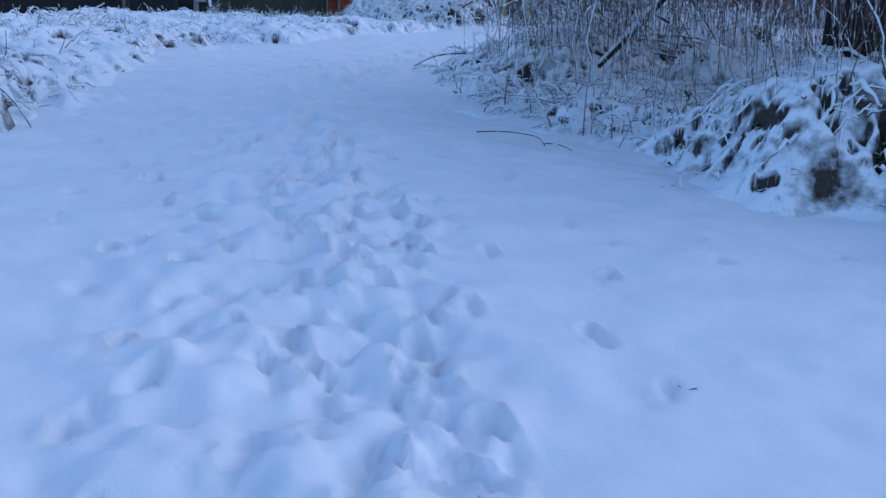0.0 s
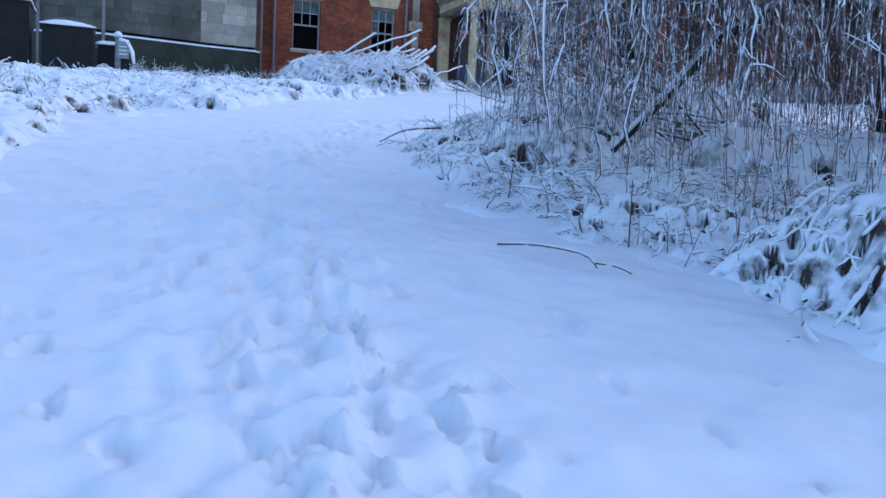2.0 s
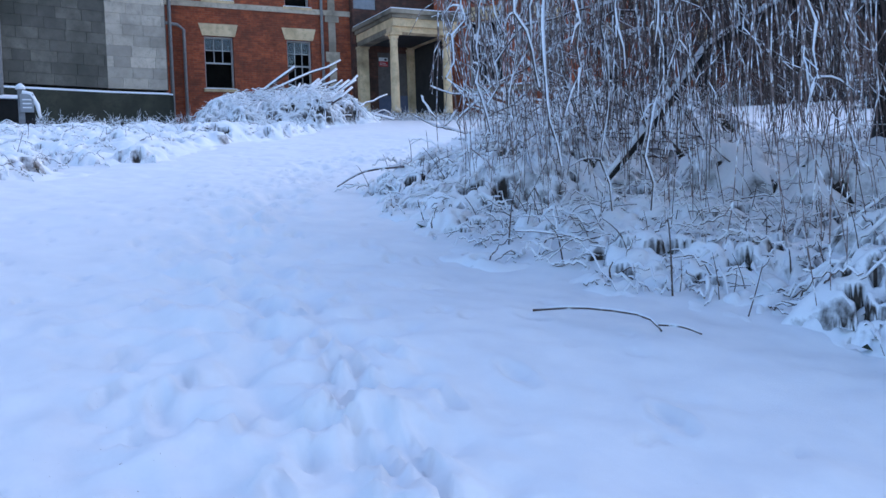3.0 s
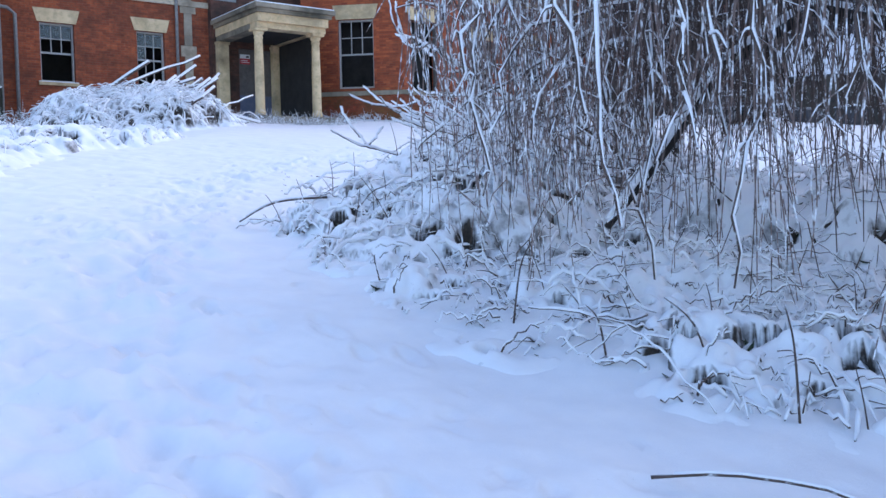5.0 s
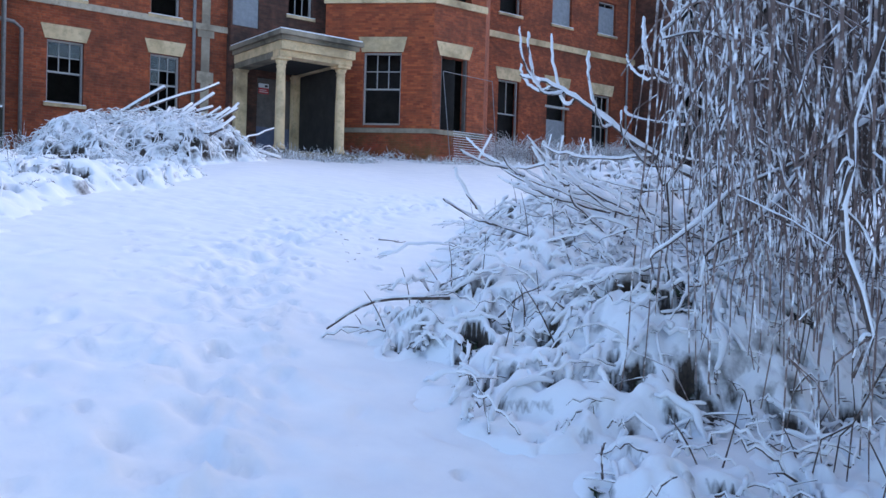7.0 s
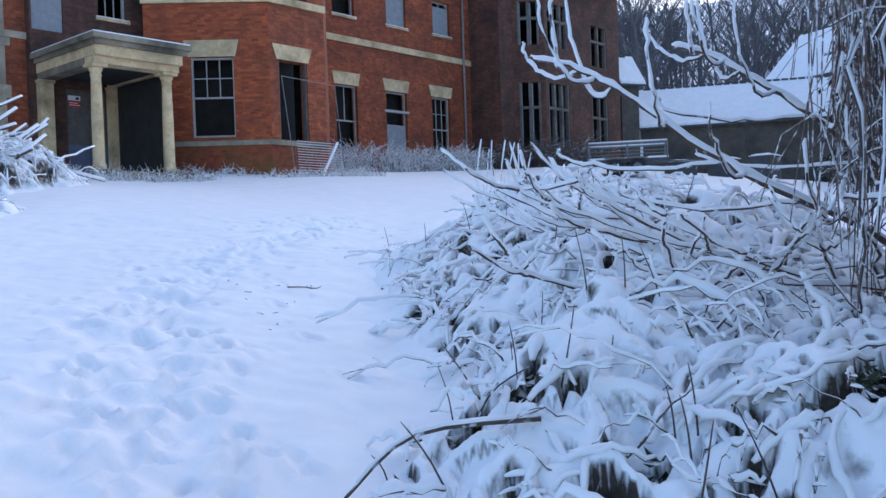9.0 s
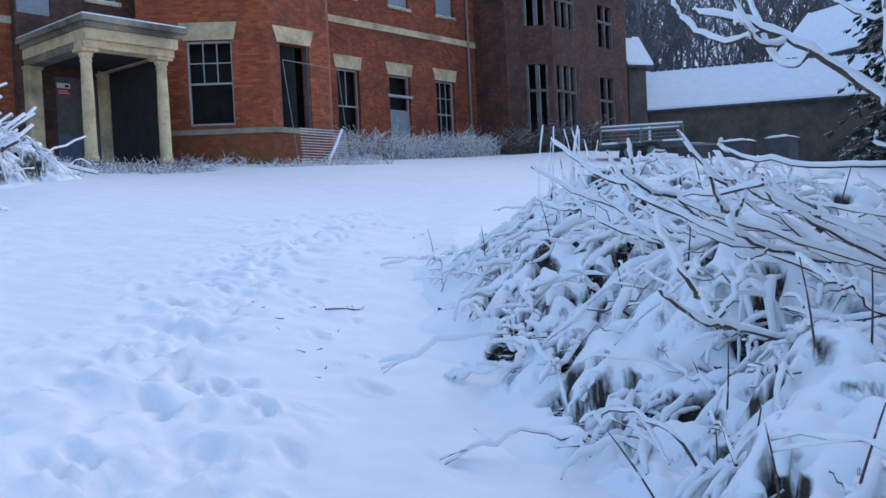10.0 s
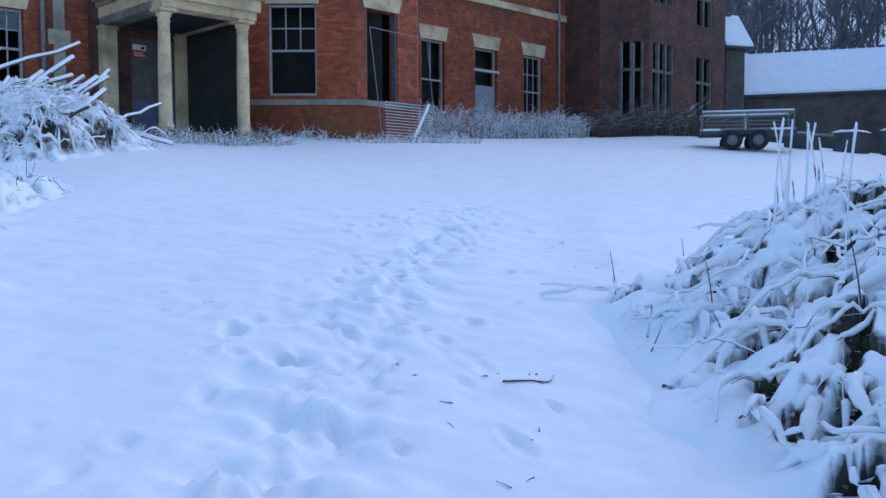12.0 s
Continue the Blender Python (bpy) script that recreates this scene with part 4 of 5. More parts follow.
bramble_mound("bramble_patch", "snow-covered rough grass and brambles on the bank", (-1.2, 14.5), (2.3, 6.0), 0.24, 16, 0.028, 0.45, verge_left, -1, canes=900, cane=(0.06, 0.28), coat=(0.006, 0.018), pillows=7000, puff=(0.04, 0.09), grain=0.8)
bramble_mound("bramble_patch", "small dark bramble clump at the edge of the bank", (-1.75, 8.9), (1.35, 1.5), 0.42, 19, 0.022, 0.5, lambda y: np.interp(y, [0, 30], [-0.75, -0.75]), -1, soft=0.6, canes=330, cane=(0.1, 0.5), coat=(0.005, 0.014), pillows=1500, puff=(0.03, 0.06), grain=0.5)
bramble_mound("bramble_patch", "snow-covered rough grass and brambles on the bank", (2.4, 21.0), (5.2, 5.0), 0.26, 17, 0.032, 0.45, verge_left, -1, canes=1300, cane=(0.08, 0.35), coat=(0.008, 0.022), pillows=12000, puff=(0.045, 0.11), grain=0.9)


def clear(x, y):
    """Whether a place lies within the tree's curtain, which ends short of the shrub to its north."""
    return y < 9.0 + 0.664 * (x - 1.0) - 0.05 and y < 11.1 + 0.229 * (x - 1.8)


# weeping tree
tree_rng = np.random.RandomState(21)
TX, TY = 7.15, 9.15
TZ = float(lift(TX, TY))
tree = thing("weeping_tree", (TX, TY, TZ), "weeping tree with dark trunk and frosted hanging twigs", "tree")
hs = np.array([-0.2, 0.1, 0.6, 1.3, 2.2, 3.2, 4.4])
part("trunk", Geo().tube(np.stack([TX + 0.05 * np.sin(hs), TY + 0.04 * np.cos(hs * 1.3), TZ + hs], 1), [0.46, 0.37, 0.33, 0.31, 0.30, 0.29, 0.26], 16), BARK, tree, "thick dark ivy-stained trunk", True)
twigs, inner, thick, snow_on = Geo(), Geo(), Geo(), Geo()
limb_ends = []
for k in range(22):
    a = math.radians(95 + k * 360 / 22 + tree_rng.uniform(-7, 7))
    reach, z0 = tree_rng.uniform(2.6, 4.1), tree_rng.uniform(2.0, 4.2)
    t = np.linspace(0, 1, 12)[:, None]
    out = np.array([math.cos(a), math.sin(a), 0])
    line = np.array([TX, TY, TZ + z0]) + out * reach * t + np.array([0, 0, 1]) * (0.9 * np.sin(t * 2.2) - 0.9 * t ** 2.5) + tree_rng.normal(0, 0.05, (12, 3)) * t
    rad = np.linspace(0.085, 0.015, 12)
    if not clear(line[-1][0], line[-1][1]):
        continue
    limb = part("limb", Geo().tube(line, rad, 8), BARK, tree, "snow-topped crooked limb", True)
    part("limb_snow", Geo().tube(line[1:] + np.array([0, 0, 1]) * rad[1:, None] * 0.75, rad[1:] * 0.8 + 0.008, 6), SNOW, limb, "line of snow", True)
    limb_ends.append(line)
# low crooked limb that dips inside the curtain
low = np.array([(6.9, 9.3, TZ + 1.9), (6.2, 9.6, TZ + 2.0), (5.6, 9.9, TZ + 1.6), (5.1, 10.0, TZ + 1.0), (4.7, 10.1, TZ + 0.55)])
limb = part("limb", Geo().tube(low, [0.06, 0.052, 0.044, 0.036, 0.024], 8), BARK, tree, "low crooked limb", True)
part("limb_snow", Geo().tube(low + [0, 0, 0.045], [0.05, 0.044, 0.038, 0.033, 0.022], 6), SNOW, limb, "", True)


def strand(x, y, ztop, zlow, rng, into):
    n = 10
    t = np.linspace(0, 1, n)
    lean = 0.16 * np.array([value_noise(np.array(x), np.array(y), 0.8, 71), value_noise(np.array(x), np.array(y), 0.8, 72)]) + rng.normal(0, 0.10, 2)
    curl, amp = rng.uniform(0, 6.28), rng.uniform(0.01, 0.06)
    line = np.stack([x + 2 * lean[0] * (t - 0.4) + amp * np.sin(curl + t * 8), y + 2 * lean[1] * (t - 0.4) + amp * np.cos(curl + t * 6), ztop + (zlow - ztop) * t], 1)
    line[1:, :2] += np.cumsum(rng.normal(0, 0.010, (n - 1, 2)), 0)
    if rng.rand() < 0.3:
        line[-2:, 2] += [0.03, 0.10]
        line[-2:, :2] += rng.normal(0, 0.06, 2)
    thin = rng.uniform(0.004, 0.0095)
    into.tube(line, np.linspace(thin, 0.003, n), 3, False)
    for s in range(rng.randint(1, 5)):
        i = rng.randint(2, n - 1)
        w = rng.normal(0, 0.14, 2)
        side = np.array([line[i], line[i] + [w[0] * 0.6, w[1] * 0.6, -0.08], line[i] + [w[0], w[1], -rng.uniform(0.12, 0.45)]])
        into.tube(side, [0.004, 0.0035, 0.0025], 3, False)


for k in range(2500):
    a = tree_rng.uniform(0, 2 * math.pi)
    if math.cos(a) > 0.55 and tree_rng.rand() < 0.6:
        continue
    rr = 4.0 * math.sqrt(tree_rng.uniform(0.12, 1.0)) * (1 + 0.10 * math.sin(3 * a + 1) + 0.06 * math.sin(7 * a))
    x, y = TX + rr * math.cos(a), TY + rr * math.sin(a)
    if not clear(x, y):
        continue
    g0 = float(lift(x, y))
    clump = value_noise(np.array(x), np.array(y), 0.55, 33)
    low_end = g0 + max(0.10, 0.75 + 0.55 * clump + tree_rng.normal(0, 0.25))
    if rr < 2.6:
        low_end += 0.4
    # inner strands get the darker, less frosted colour to paint shade under the tree
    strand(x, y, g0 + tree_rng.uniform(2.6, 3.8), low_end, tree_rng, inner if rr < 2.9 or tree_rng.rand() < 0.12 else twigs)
part("shaded_twig_curtain", inner, TWIG_DARK, tree, "dark inner hanging twigs", False, "stuff")
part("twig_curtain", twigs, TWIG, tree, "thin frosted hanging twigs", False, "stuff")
for k in range(75):
    a = tree_rng.uniform(1.5, 5.0)
    rr = tree_rng.uniform(2.4, 4.2)
    x, y = TX + rr * math.cos(a), TY + rr * math.sin(a)
    if not clear(x, y):
        continue
    g0 = float(lift(x, y))
    z = np.linspace(tree_rng.uniform(2.4, 3.4), tree_rng.uniform(0.3, 1.6), 16)
    line = np.stack([x + np.cumsum(tree_rng.normal(0, 0.035, 16)), y + np.cumsum(tree_rng.normal(0, 0.035, 16)), g0 + z], 1)
    thick.tube(line, np.linspace(0.010, 0.005, 16), 5)
    snow_on.tube(line + [0.004, -0.006, 0.01], np.linspace(0.012, 0.005, 16) * tree_rng.uniform(0.2, 1.5, 16), 6)
    for m in tree_rng.randint(2, 15, 6):
        d = np.array([tree_rng.normal(0, 0.1), tree_rng.normal(0, 0.1), -tree_rng.uniform(0.02, 0.22)])
        spur = curve([line[m], line[m] + d * 0.5 + [0, 0, 0.03], line[m] + d], 6)
        thick.tube(spur, np.linspace(0.005, 0.0025, 6), 4)
        snow_on.tube(spur + [0, 0, 0.006], np.linspace(0.009, 0.003, 6) * tree_rng.uniform(0.4, 1.3, 6), 5)
for k in range(85):
    a = tree_rng.uniform(1.4, 5.2)
    z = tree_rng.uniform(1.3, 2.7)
    r0, r1 = tree_rng.uniform(1.5, 3.0), tree_rng.uniform(3.2, 4.3)
    p = np.array([TX + r0 * math.cos(a), TY + r0 * math.sin(a), TZ + z + 0.4])
    b = a + tree_rng.uniform(-0.25, 0.25)
    q = np.array([TX + r1 * math.cos(b), TY + r1 * math.sin(b), TZ + z - tree_rng.uniform(-0.2, 0.5)])
    if not clear(q[0], q[1]):
        continue
    way = (q - p) * [1, 1, 0]
    line = curve([p, p * 0.5 + q * 0.5 + [0, 0, tree_rng.uniform(0.05, 0.25)], q, q + way * 0.12 - [0, 0, tree_rng.uniform(0.0, 0.6)]], 14)
    line[1:] += np.cumsum(tree_rng.normal(0, 0.028, (13, 3)), 0)
    rad = np.linspace(0.016, 0.004, 14) * tree_rng.uniform(0.4, 1.0)
    thick.tube(line, rad, 5)
    snow_on.tube(line + [0, 0, 0.011], (rad * 0.9 + 0.004) * np.clip(tree_rng.uniform(-0.3, 1.5, 14), 0.05, 2), 6)
part("branchwork", thick, TWIG_DARK, tree, "dark side branches", True, "stuff")
part("branch_snow", snow_on, SNOW, tree, "snow clinging to the branches", True, "stuff")
anchored(tree)

# arching bare shrub with thick snow on every stem
shrub_rng = np.random.RandomState(31)
shrub = thing("arching_shrub", on_ground(7.0, 11.6), "bare arching shrub with snow thick on every upswept branch", "shrub")
sg, ss = Geo(), Geo()


def bough(line, r0, r1, snow=1.0):
    line = np.asarray(line, float)
    line = curve(line, 2 * len(line))
    n = len(line)
    line[1:-1] += shrub_rng.normal(0, 0.004, (n - 2, 3))
    rad = np.linspace(r0, r1, n)
    sg.tube(line, rad, 6)
    lumps = np.convolve(shrub_rng.uniform(0.45, 1.4, n + 2), [0.25, 0.5, 0.25], "valid")
    lumps[-1] *= 0.45
    lumps[0] *= 0.6
    thick_snow = (rad * 0.8 + 0.010 * snow) * lumps
    ss.tube(line + np.array([0, 0, 1]) * (rad * 0.55 + thick_snow * 0.35)[:, None], thick_snow, 8)


main_bough = curve([(7.2, 11.4, 2.0), (6.6, 11.9, 2.85), (6.0, 12.25, 3.15), (5.75, 12.5, 3.35), (5.45, 12.8, 3.65), (5.3, 13.0, 3.80), (5.17, 13.19, 3.88)], 18)
bough(main_bough, 0.022, 0.008)
second_bough = curve([(7.35, 11.4, 2.1), (7.0, 11.8, 3.0), (6.75, 12.1, 3.4), (6.5, 12.3, 3.62), (6.3, 12.5, 3.8), (6.15, 12.7, 3.95), (6.05, 12.85, 4.0)], 18)
bough(second_bough, 0.021, 0.008)
for i, up, reach, turn in ((13, 0.42, 0.32, 0.5), (12, 0.5, 0.22, -0.7), (15, 0.3, 0.2, 0.9), (14, 0.2, 0.3, -0.9), (10, 0.45, 0.35, 0.8), (8, 0.12, 0.8, -0.3), (7, 0.3, 0.6, 1.1), (5, 0.15, 0.9, -0.5), (4, 0.35, 0.7, 0.9)):
    for stem in (main_bough, second_bough):
        p = stem[i]
        a = 2.4 + turn + shrub_rng.uniform(-0.25, 0.25)
        d = np.array([math.cos(a), math.sin(a), 0])
        q = p + d * reach
        bough(curve([p, p + d * reach * 0.5 - [0, 0, 0.02], q + [0, 0, up * 0.45], q + d * 0.04 + [0, 0, up]], 10), 0.009, 0.005, 0.6)
for k in range(26):
    a = 1.75 + 2.4 * (k + shrub_rng.uniform(0, 0.8)) / 26
    ln = shrub_rng.uniform(0.9, 2.2)
    z0, z1 = shrub_rng.uniform(0.3, 0.7), shrub_rng.uniform(0.5, 1.0)
    p = np.array(on_ground(7.0 + shrub_rng.uniform(-0.5, 0.5), 12.3 + shrub_rng.uniform(-0.8, 0.9), z0))
    way = np.array([math.cos(a), math.sin(a), 0])
    side = np.array([-way[1], way[0], 0]) * shrub_rng.uniform(-0.25, 0.25)
    q = p + way * ln
    q[2] = float(lift(q[0], q[1])) + z1
    m = (p + q) / 2 + side + [0, 0, shrub_rng.uniform(-0.18, 0.05)]
    line = curve([p, m, q, q + way * 0.2 - side * 0.5 + [0, 0, 0.14]], 14)
    bough(line, shrub_rng.uniform(0.009, 0.017), 0.005, 0.9)
    for s in range(3):
        i = shrub_rng.randint(4, 13)
        d = way * shrub_rng.uniform(0.1, 0.35) + [shrub_rng.uniform(-0.25, 0.25), shrub_rng.uniform(-0.25, 0.25), shrub_rng.uniform(-0.02, 0.3)]
        bough(curve([line[i], line[i] + d * 0.5 - [0, 0, 0.03], line[i] + d], 6), 0.009, 0.005, 0.7)
part("branchwork", sg, TWIG_DARK, shrub, "dark upswept branches", True, "stuff")
part("branch_snow", ss, SNOW, shrub, "thick snow on the branches", True, "stuff")
anchored(shrub)


def stick(name, label, pts, r0, r1, snow=True):
    th = thing(name, pts[0], label, "stick", "loose sticks beside the drive")
    line = curve(pts, 9)
    part("stem", Geo().tube(line, np.linspace(r0, r1, 9), 5), TWIG_DARK, th, "", True)
    if snow:
        part("stem_snow", Geo().tube(line[1:-1] + [0, 0, r0 * 0.9], np.linspace(r0 * 0.9, r1, 7), 5), SNOW, th, "", True)
    return anchored(th)


stick("fallen_twig", "thin dark fallen twig lying on the snow", [on_ground(2.63, 8.02, 0.05), on_ground(2.8, 7.85, 0.09), on_ground(2.97, 7.6, 0.10), on_ground(3.0, 7.5, 0.05)], 0.007, 0.005)
stick("fallen_twig", "short dark fallen twig lying on the snow", [on_ground(3.05, 7.6, 0.05), on_ground(3.12, 7.5, 0.06), on_ground(3.2, 7.45, 0.03)], 0.006, 0.004)
stick("fallen_branch", "thin bare branch reaching out over the snow", [on_ground(3.9, 12.3, 0.3), on_ground(3.6, 12.6, 0.22), on_ground(3.31, 12.63, 0.07)], 0.012, 0.006)
stick("fallen_branch", "thin bramble stem arching down onto the snow", [on_ground(-1.25, 8.35, 0.28), on_ground(-1.0, 8.2, 0.34), on_ground(-0.75, 8.0, 0.22), on_ground(-0.6, 7.85, 0.04)], 0.007, 0.004)
for x, y in ((3.95, 12.7), (4.15, 12.2), (4.0, 11.7), (4.3, 11.9), (3.5, 9.0), (3.75, 8.6), (3.6, 8.1), (4.1, 9.4), (3.45, 9.6), (4.3, 7.9)):
    h, a, f = shrub_rng.uniform(0.15, 0.4), shrub_rng.uniform(0, 6.28), shrub_rng.uniform(0.05, 0.35)
    dx, dy = f * math.cos(a), f * math.sin(a)
    stick("dead_stalk", "thin dark leaning dead stalk", [on_ground(x, y, 0.0), on_ground(x + dx * 0.4, y + dy * 0.4, h * 0.6 + 0.1), on_ground(x + dx, y + dy, h + 0.1)], 0.006, 0.003, False)
stick("fallen_twig", "dark bent twig half sunk in the snow", [(u, v, snow_z(u, v) + 0.008) for u, v in ((5.88, 16.1), (6.0, 16.05), (6.1, 16.02), (6.2, 16.07))], 0.006, 0.003, False)
# bits of twig and leaf trodden into the snow
for x, y in ((5.23, 15.32), (5.38, 15.91), (5.97, 16.04), (6.2, 16.05), (5.85, 16.1), (5.5, 15.7), (5.6, 16.4), (9.44, 18.5), (8.66, 17.6), (1.94, 3.67), (3.4, 6.4), (2.7, 18.9), (5.0, 15.0)):
    for m in range(2):
        px, py, a = x + shrub_rng.uniform(-0.15, 0.15), y + shrub_rng.uniform(-0.1, 0.1), shrub_rng.uniform(0, 3.1)
        ln = shrub_rng.uniform(0.02, 0.055)
        ends = [(px + f * ln * math.cos(a + f * 0.4), py + f * ln * math.sin(a + f * 0.4)) for f in (0.0, 0.5, 1.0)]
        stick("twig_scrap", "small dark scrap of twig on the snow", [(u, v, snow_z(u, v) + 0.001) for u, v in ends], 0.0035, 0.0015, False)
for k in range(17):
    f = k / 16
    x, y = 7.55 + 2.0 * f + shrub_rng.uniform(-0.12, 0.12), 15.45 + 0.85 * f + shrub_rng.uniform(-0.25, 0.2)
    h = shrub_rng.choice((0.14, 0.22, 0.3, 0.46, 0.55))
    a = shrub_rng.uniform(-0.5, 0.5) * h
    g0 = shrub_rng.uniform(0.45, 0.6)
    th = thing("frosted_shoot", on_ground(x, y, g0), "upright shoot coated in hoar frost", "shoot", "frosted shoots on the heap")
    line = curve([on_ground(x, y, g0), on_ground(x + a * 0.4, y, 0.72 + h * 0.5), on_ground(x + a, y, 0.75 + h)], 9)
    part("stem", Geo().tube(line, 0.005, 5), TWIG, th, "", True)
    part("frost", Geo().tube(line[1:] + [0.0, 0, 0.004], shrub_rng.uniform(0.004, 0.0095, 8), 6), SNOW, th, "", True)
    anchored(th)


# ---- heap of cut poles by the house ----
pole_rng = np.random.RandomState(41)
heap = thing("pole_heap", on_ground(8.6, 29.6), "heap of cut poles and brushwood under snow", "log pile")
tip = np.array([10.21, 30.8, 6.45])
for k in range(64):
    a = math.radians(pole_rng.normal(20, 30))
    ln = pole_rng.uniform(0.9, 2.5)
    c = np.array(on_ground(8.7 + pole_rng.normal(0, 0.6), 29.7 + pole_rng.normal(0, 0.5)))
    lift0 = pole_rng.uniform(0.35, 1.0)
    way = np.array([math.cos(a), math.sin(a), pole_rng.uniform(0.05, 0.75)])
    if k == 0:
        q, p = tip, tip - np.array([2.6, 0.7, 1.1])
    else:
        p = c - way * ln * 0.5 + [0, 0, lift0]
        q = c + way * ln * 0.5 + [0, 0, lift0]
    r = pole_rng.uniform(0.025, 0.055)
    line = np.linspace(p, q, 6) + pole_rng.normal(0, 0.015, (6, 3))
    pole = part("pole", Geo().tube(line, np.linspace(r, r * 0.75, 6), 7), TWIG_DARK, heap, "", True)
    part("pole_snow", Geo().tube(line + [0, 0, r * 0.45], np.linspace(r * 1.1, r * 0.9, 6), 7), SNOW, pole, "", True)
anchored(heap)
bramble_mound("brushwood_heap", "heap of brushwood under snow", (7.8, 29.5), (3.0, 2.3), 0.95, 18, 0.035, 0.42, lambda y: np.interp(y, [20, 40], [10.6, 10.6]), -1, canes=900, cane=(0.2, 0.8), coat=(0.008, 0.022), pillows=500, puff=(0.05, 0.1))
for k in range(4):
    p = np.array(on_ground(9.3 + 0.2 * k, 29.8 - 0.12 * k, 0.35 + pole_rng.uniform(0, 0.35)))
    q = np.array(on_ground(10.6 + pole_rng.uniform(0, 0.8), 29.6 - 0.25 * k, 0.05))
    th = thing("fallen_pole", p, "snow-topped pole slid off the heap", "pole", "poles beside the heap")
    part("stem", Geo().tube(np.linspace(p, q, 5), 0.032, 7), TWIG_DARK, th, "", True)
    part("stem_snow", Geo().tube(np.linspace(p, q, 5) + [0, 0, 0.02], 0.045, 7), SNOW, th, "", True)
    anchored(th)


# ---- weeds and bushes at the foot of the house ----
def weed(name, label, x, y, n, spread_r, tall, seed, mat=WEED):
    rng = np.random.RandomState(seed)
    g = Geo()
    for k in range(n):
        a, r = rng.uniform(0, 6.28), rng.uniform(0, spread_r)
        px, py = x + r * math.cos(a), y + 0.5 * r * math.sin(a)
        h = tall * rng.uniform(0.35, 1.0)
        lean = rng.normal(0, 0.35, 2) * h
        base = np.array(on_ground(px, py, -0.03))
        line = curve([base, base + [lean[0] * 0.3, lean[1] * 0.3, h * 0.6], base + [lean[0], lean[1], h * rng.uniform(0.75, 1.0)]], 6)
        g.tube(line, np.linspace(0.012, 0.006, 6), 3, False)
        for s in range(3):
            i = rng.randint(2, 6)
            d = rng.normal(0, 0.12, 3)
            g.tube([line[i], line[i] + d], [0.006, 0.004], 3, False)
    me = g.data(name, mat)
    ob = new(name, me)
    return tagged(ob, label, "weeds", "", "stuff")


weed_rng = random.Random(3)
for k in range(62):
    x = 10.9 + k * 0.175
    front = 31.2 if x < 15.2 else (48.9 - x if x < 18 else 31.3)
    weed("weed_clump", "low frosted dead weeds at the foot of the house", x, front - 0.25 + weed_rng.uniform(-0.3, 0.15), 12, 0.4, weed_rng.choice((0.10, 0.14, 0.18, 0.24, 0.34)), 100 + k)
for k in range(13):
    weed("frosted_bush", "grey frosted leafless bush before the house wall", 23.4 + k * 0.62 + weed_rng.uniform(-0.2, 0.2), 34.6 - 0.05 * k + weed_rng.uniform(-0.4, 0.4), 90, 0.9, weed_rng.uniform(0.9, 1.6), 200 + k)
for k in range(9):
    weed("dark_bush", "dark leafless bush against the wing", 31.6 + k * 0.75, 33.3 - 0.1 * k + weed_rng.uniform(-0.3, 0.3), 80, 0.8, weed_rng.uniform(1.0, 2.0), 300 + k, TWIG_DARK)
for k in range(8):
    weed("weed_clump", "frosted dead weeds on the snowy bank", 0.6 + 0.84 * k + weed_rng.uniform(-0.4, 0.4), 19.5 + 0.9 * k + weed_rng.uniform(-0.5, 2.5), 9, 0.3, 0.3, 400 + k)
for k in range(10):
    weed("weed_clump", "frosted dead weeds under the stone wing", 1.2 + 0.55 * k, 31.9 + weed_rng.uniform(-0.3, 0.2), 22, 0.4, 0.5, 440 + k)

# leaning mesh fence panel before the bay
fence = thing("fence_panel", on_ground(19.2, 31.0), "wire mesh fence panel leaning against the bay", "fence")
fm = pose(18.35, 31.15, float(lift(18.4, 31.1)), 0, 0, 0) @ pose(0, 0, 0, -4, 0, 3)


def rod(a, b, r, name="rod", label=""):
    return part(name, Geo().tube([tuple(fm @ Vector(a)), tuple(fm @ Vector(b))], r, 5), STEEL, fence, label)


rod((0, 0, 0), (-0.25, 0, 3.05), 0.013, "post")
rod((2.1, 0, 0), (1.95, 0, 3.0), 0.013, "post")
rod((-0.25, 0, 3.05), (1.95, 0, 3.0), 0.012, "rail")
for k in range(14):
    z = 0.08 + k * 0.08
    part("snowy_wire", Geo().tube([tuple(fm @ Vector((0.12, -0.03, z))), tuple(fm @ Vector((2.0, -0.03, z)))], 0.007, 4), SNOW, fence)
for k in range(12):
    rod((0.1 + 0.17 * k, 0, 0.02), (0.05 + 0.165 * k, 0, 1.2), 0.004, "wire")
pl = [tuple(fm @ Vector((0.95, -0.2, 0.1))), tuple(fm @ Vector((1.75, -0.12, 1.15)))]
part("plank", Geo().tube(pl, 0.045, 5), SNOW, fence, "snow-coated leaning plank")
anchored(fence)

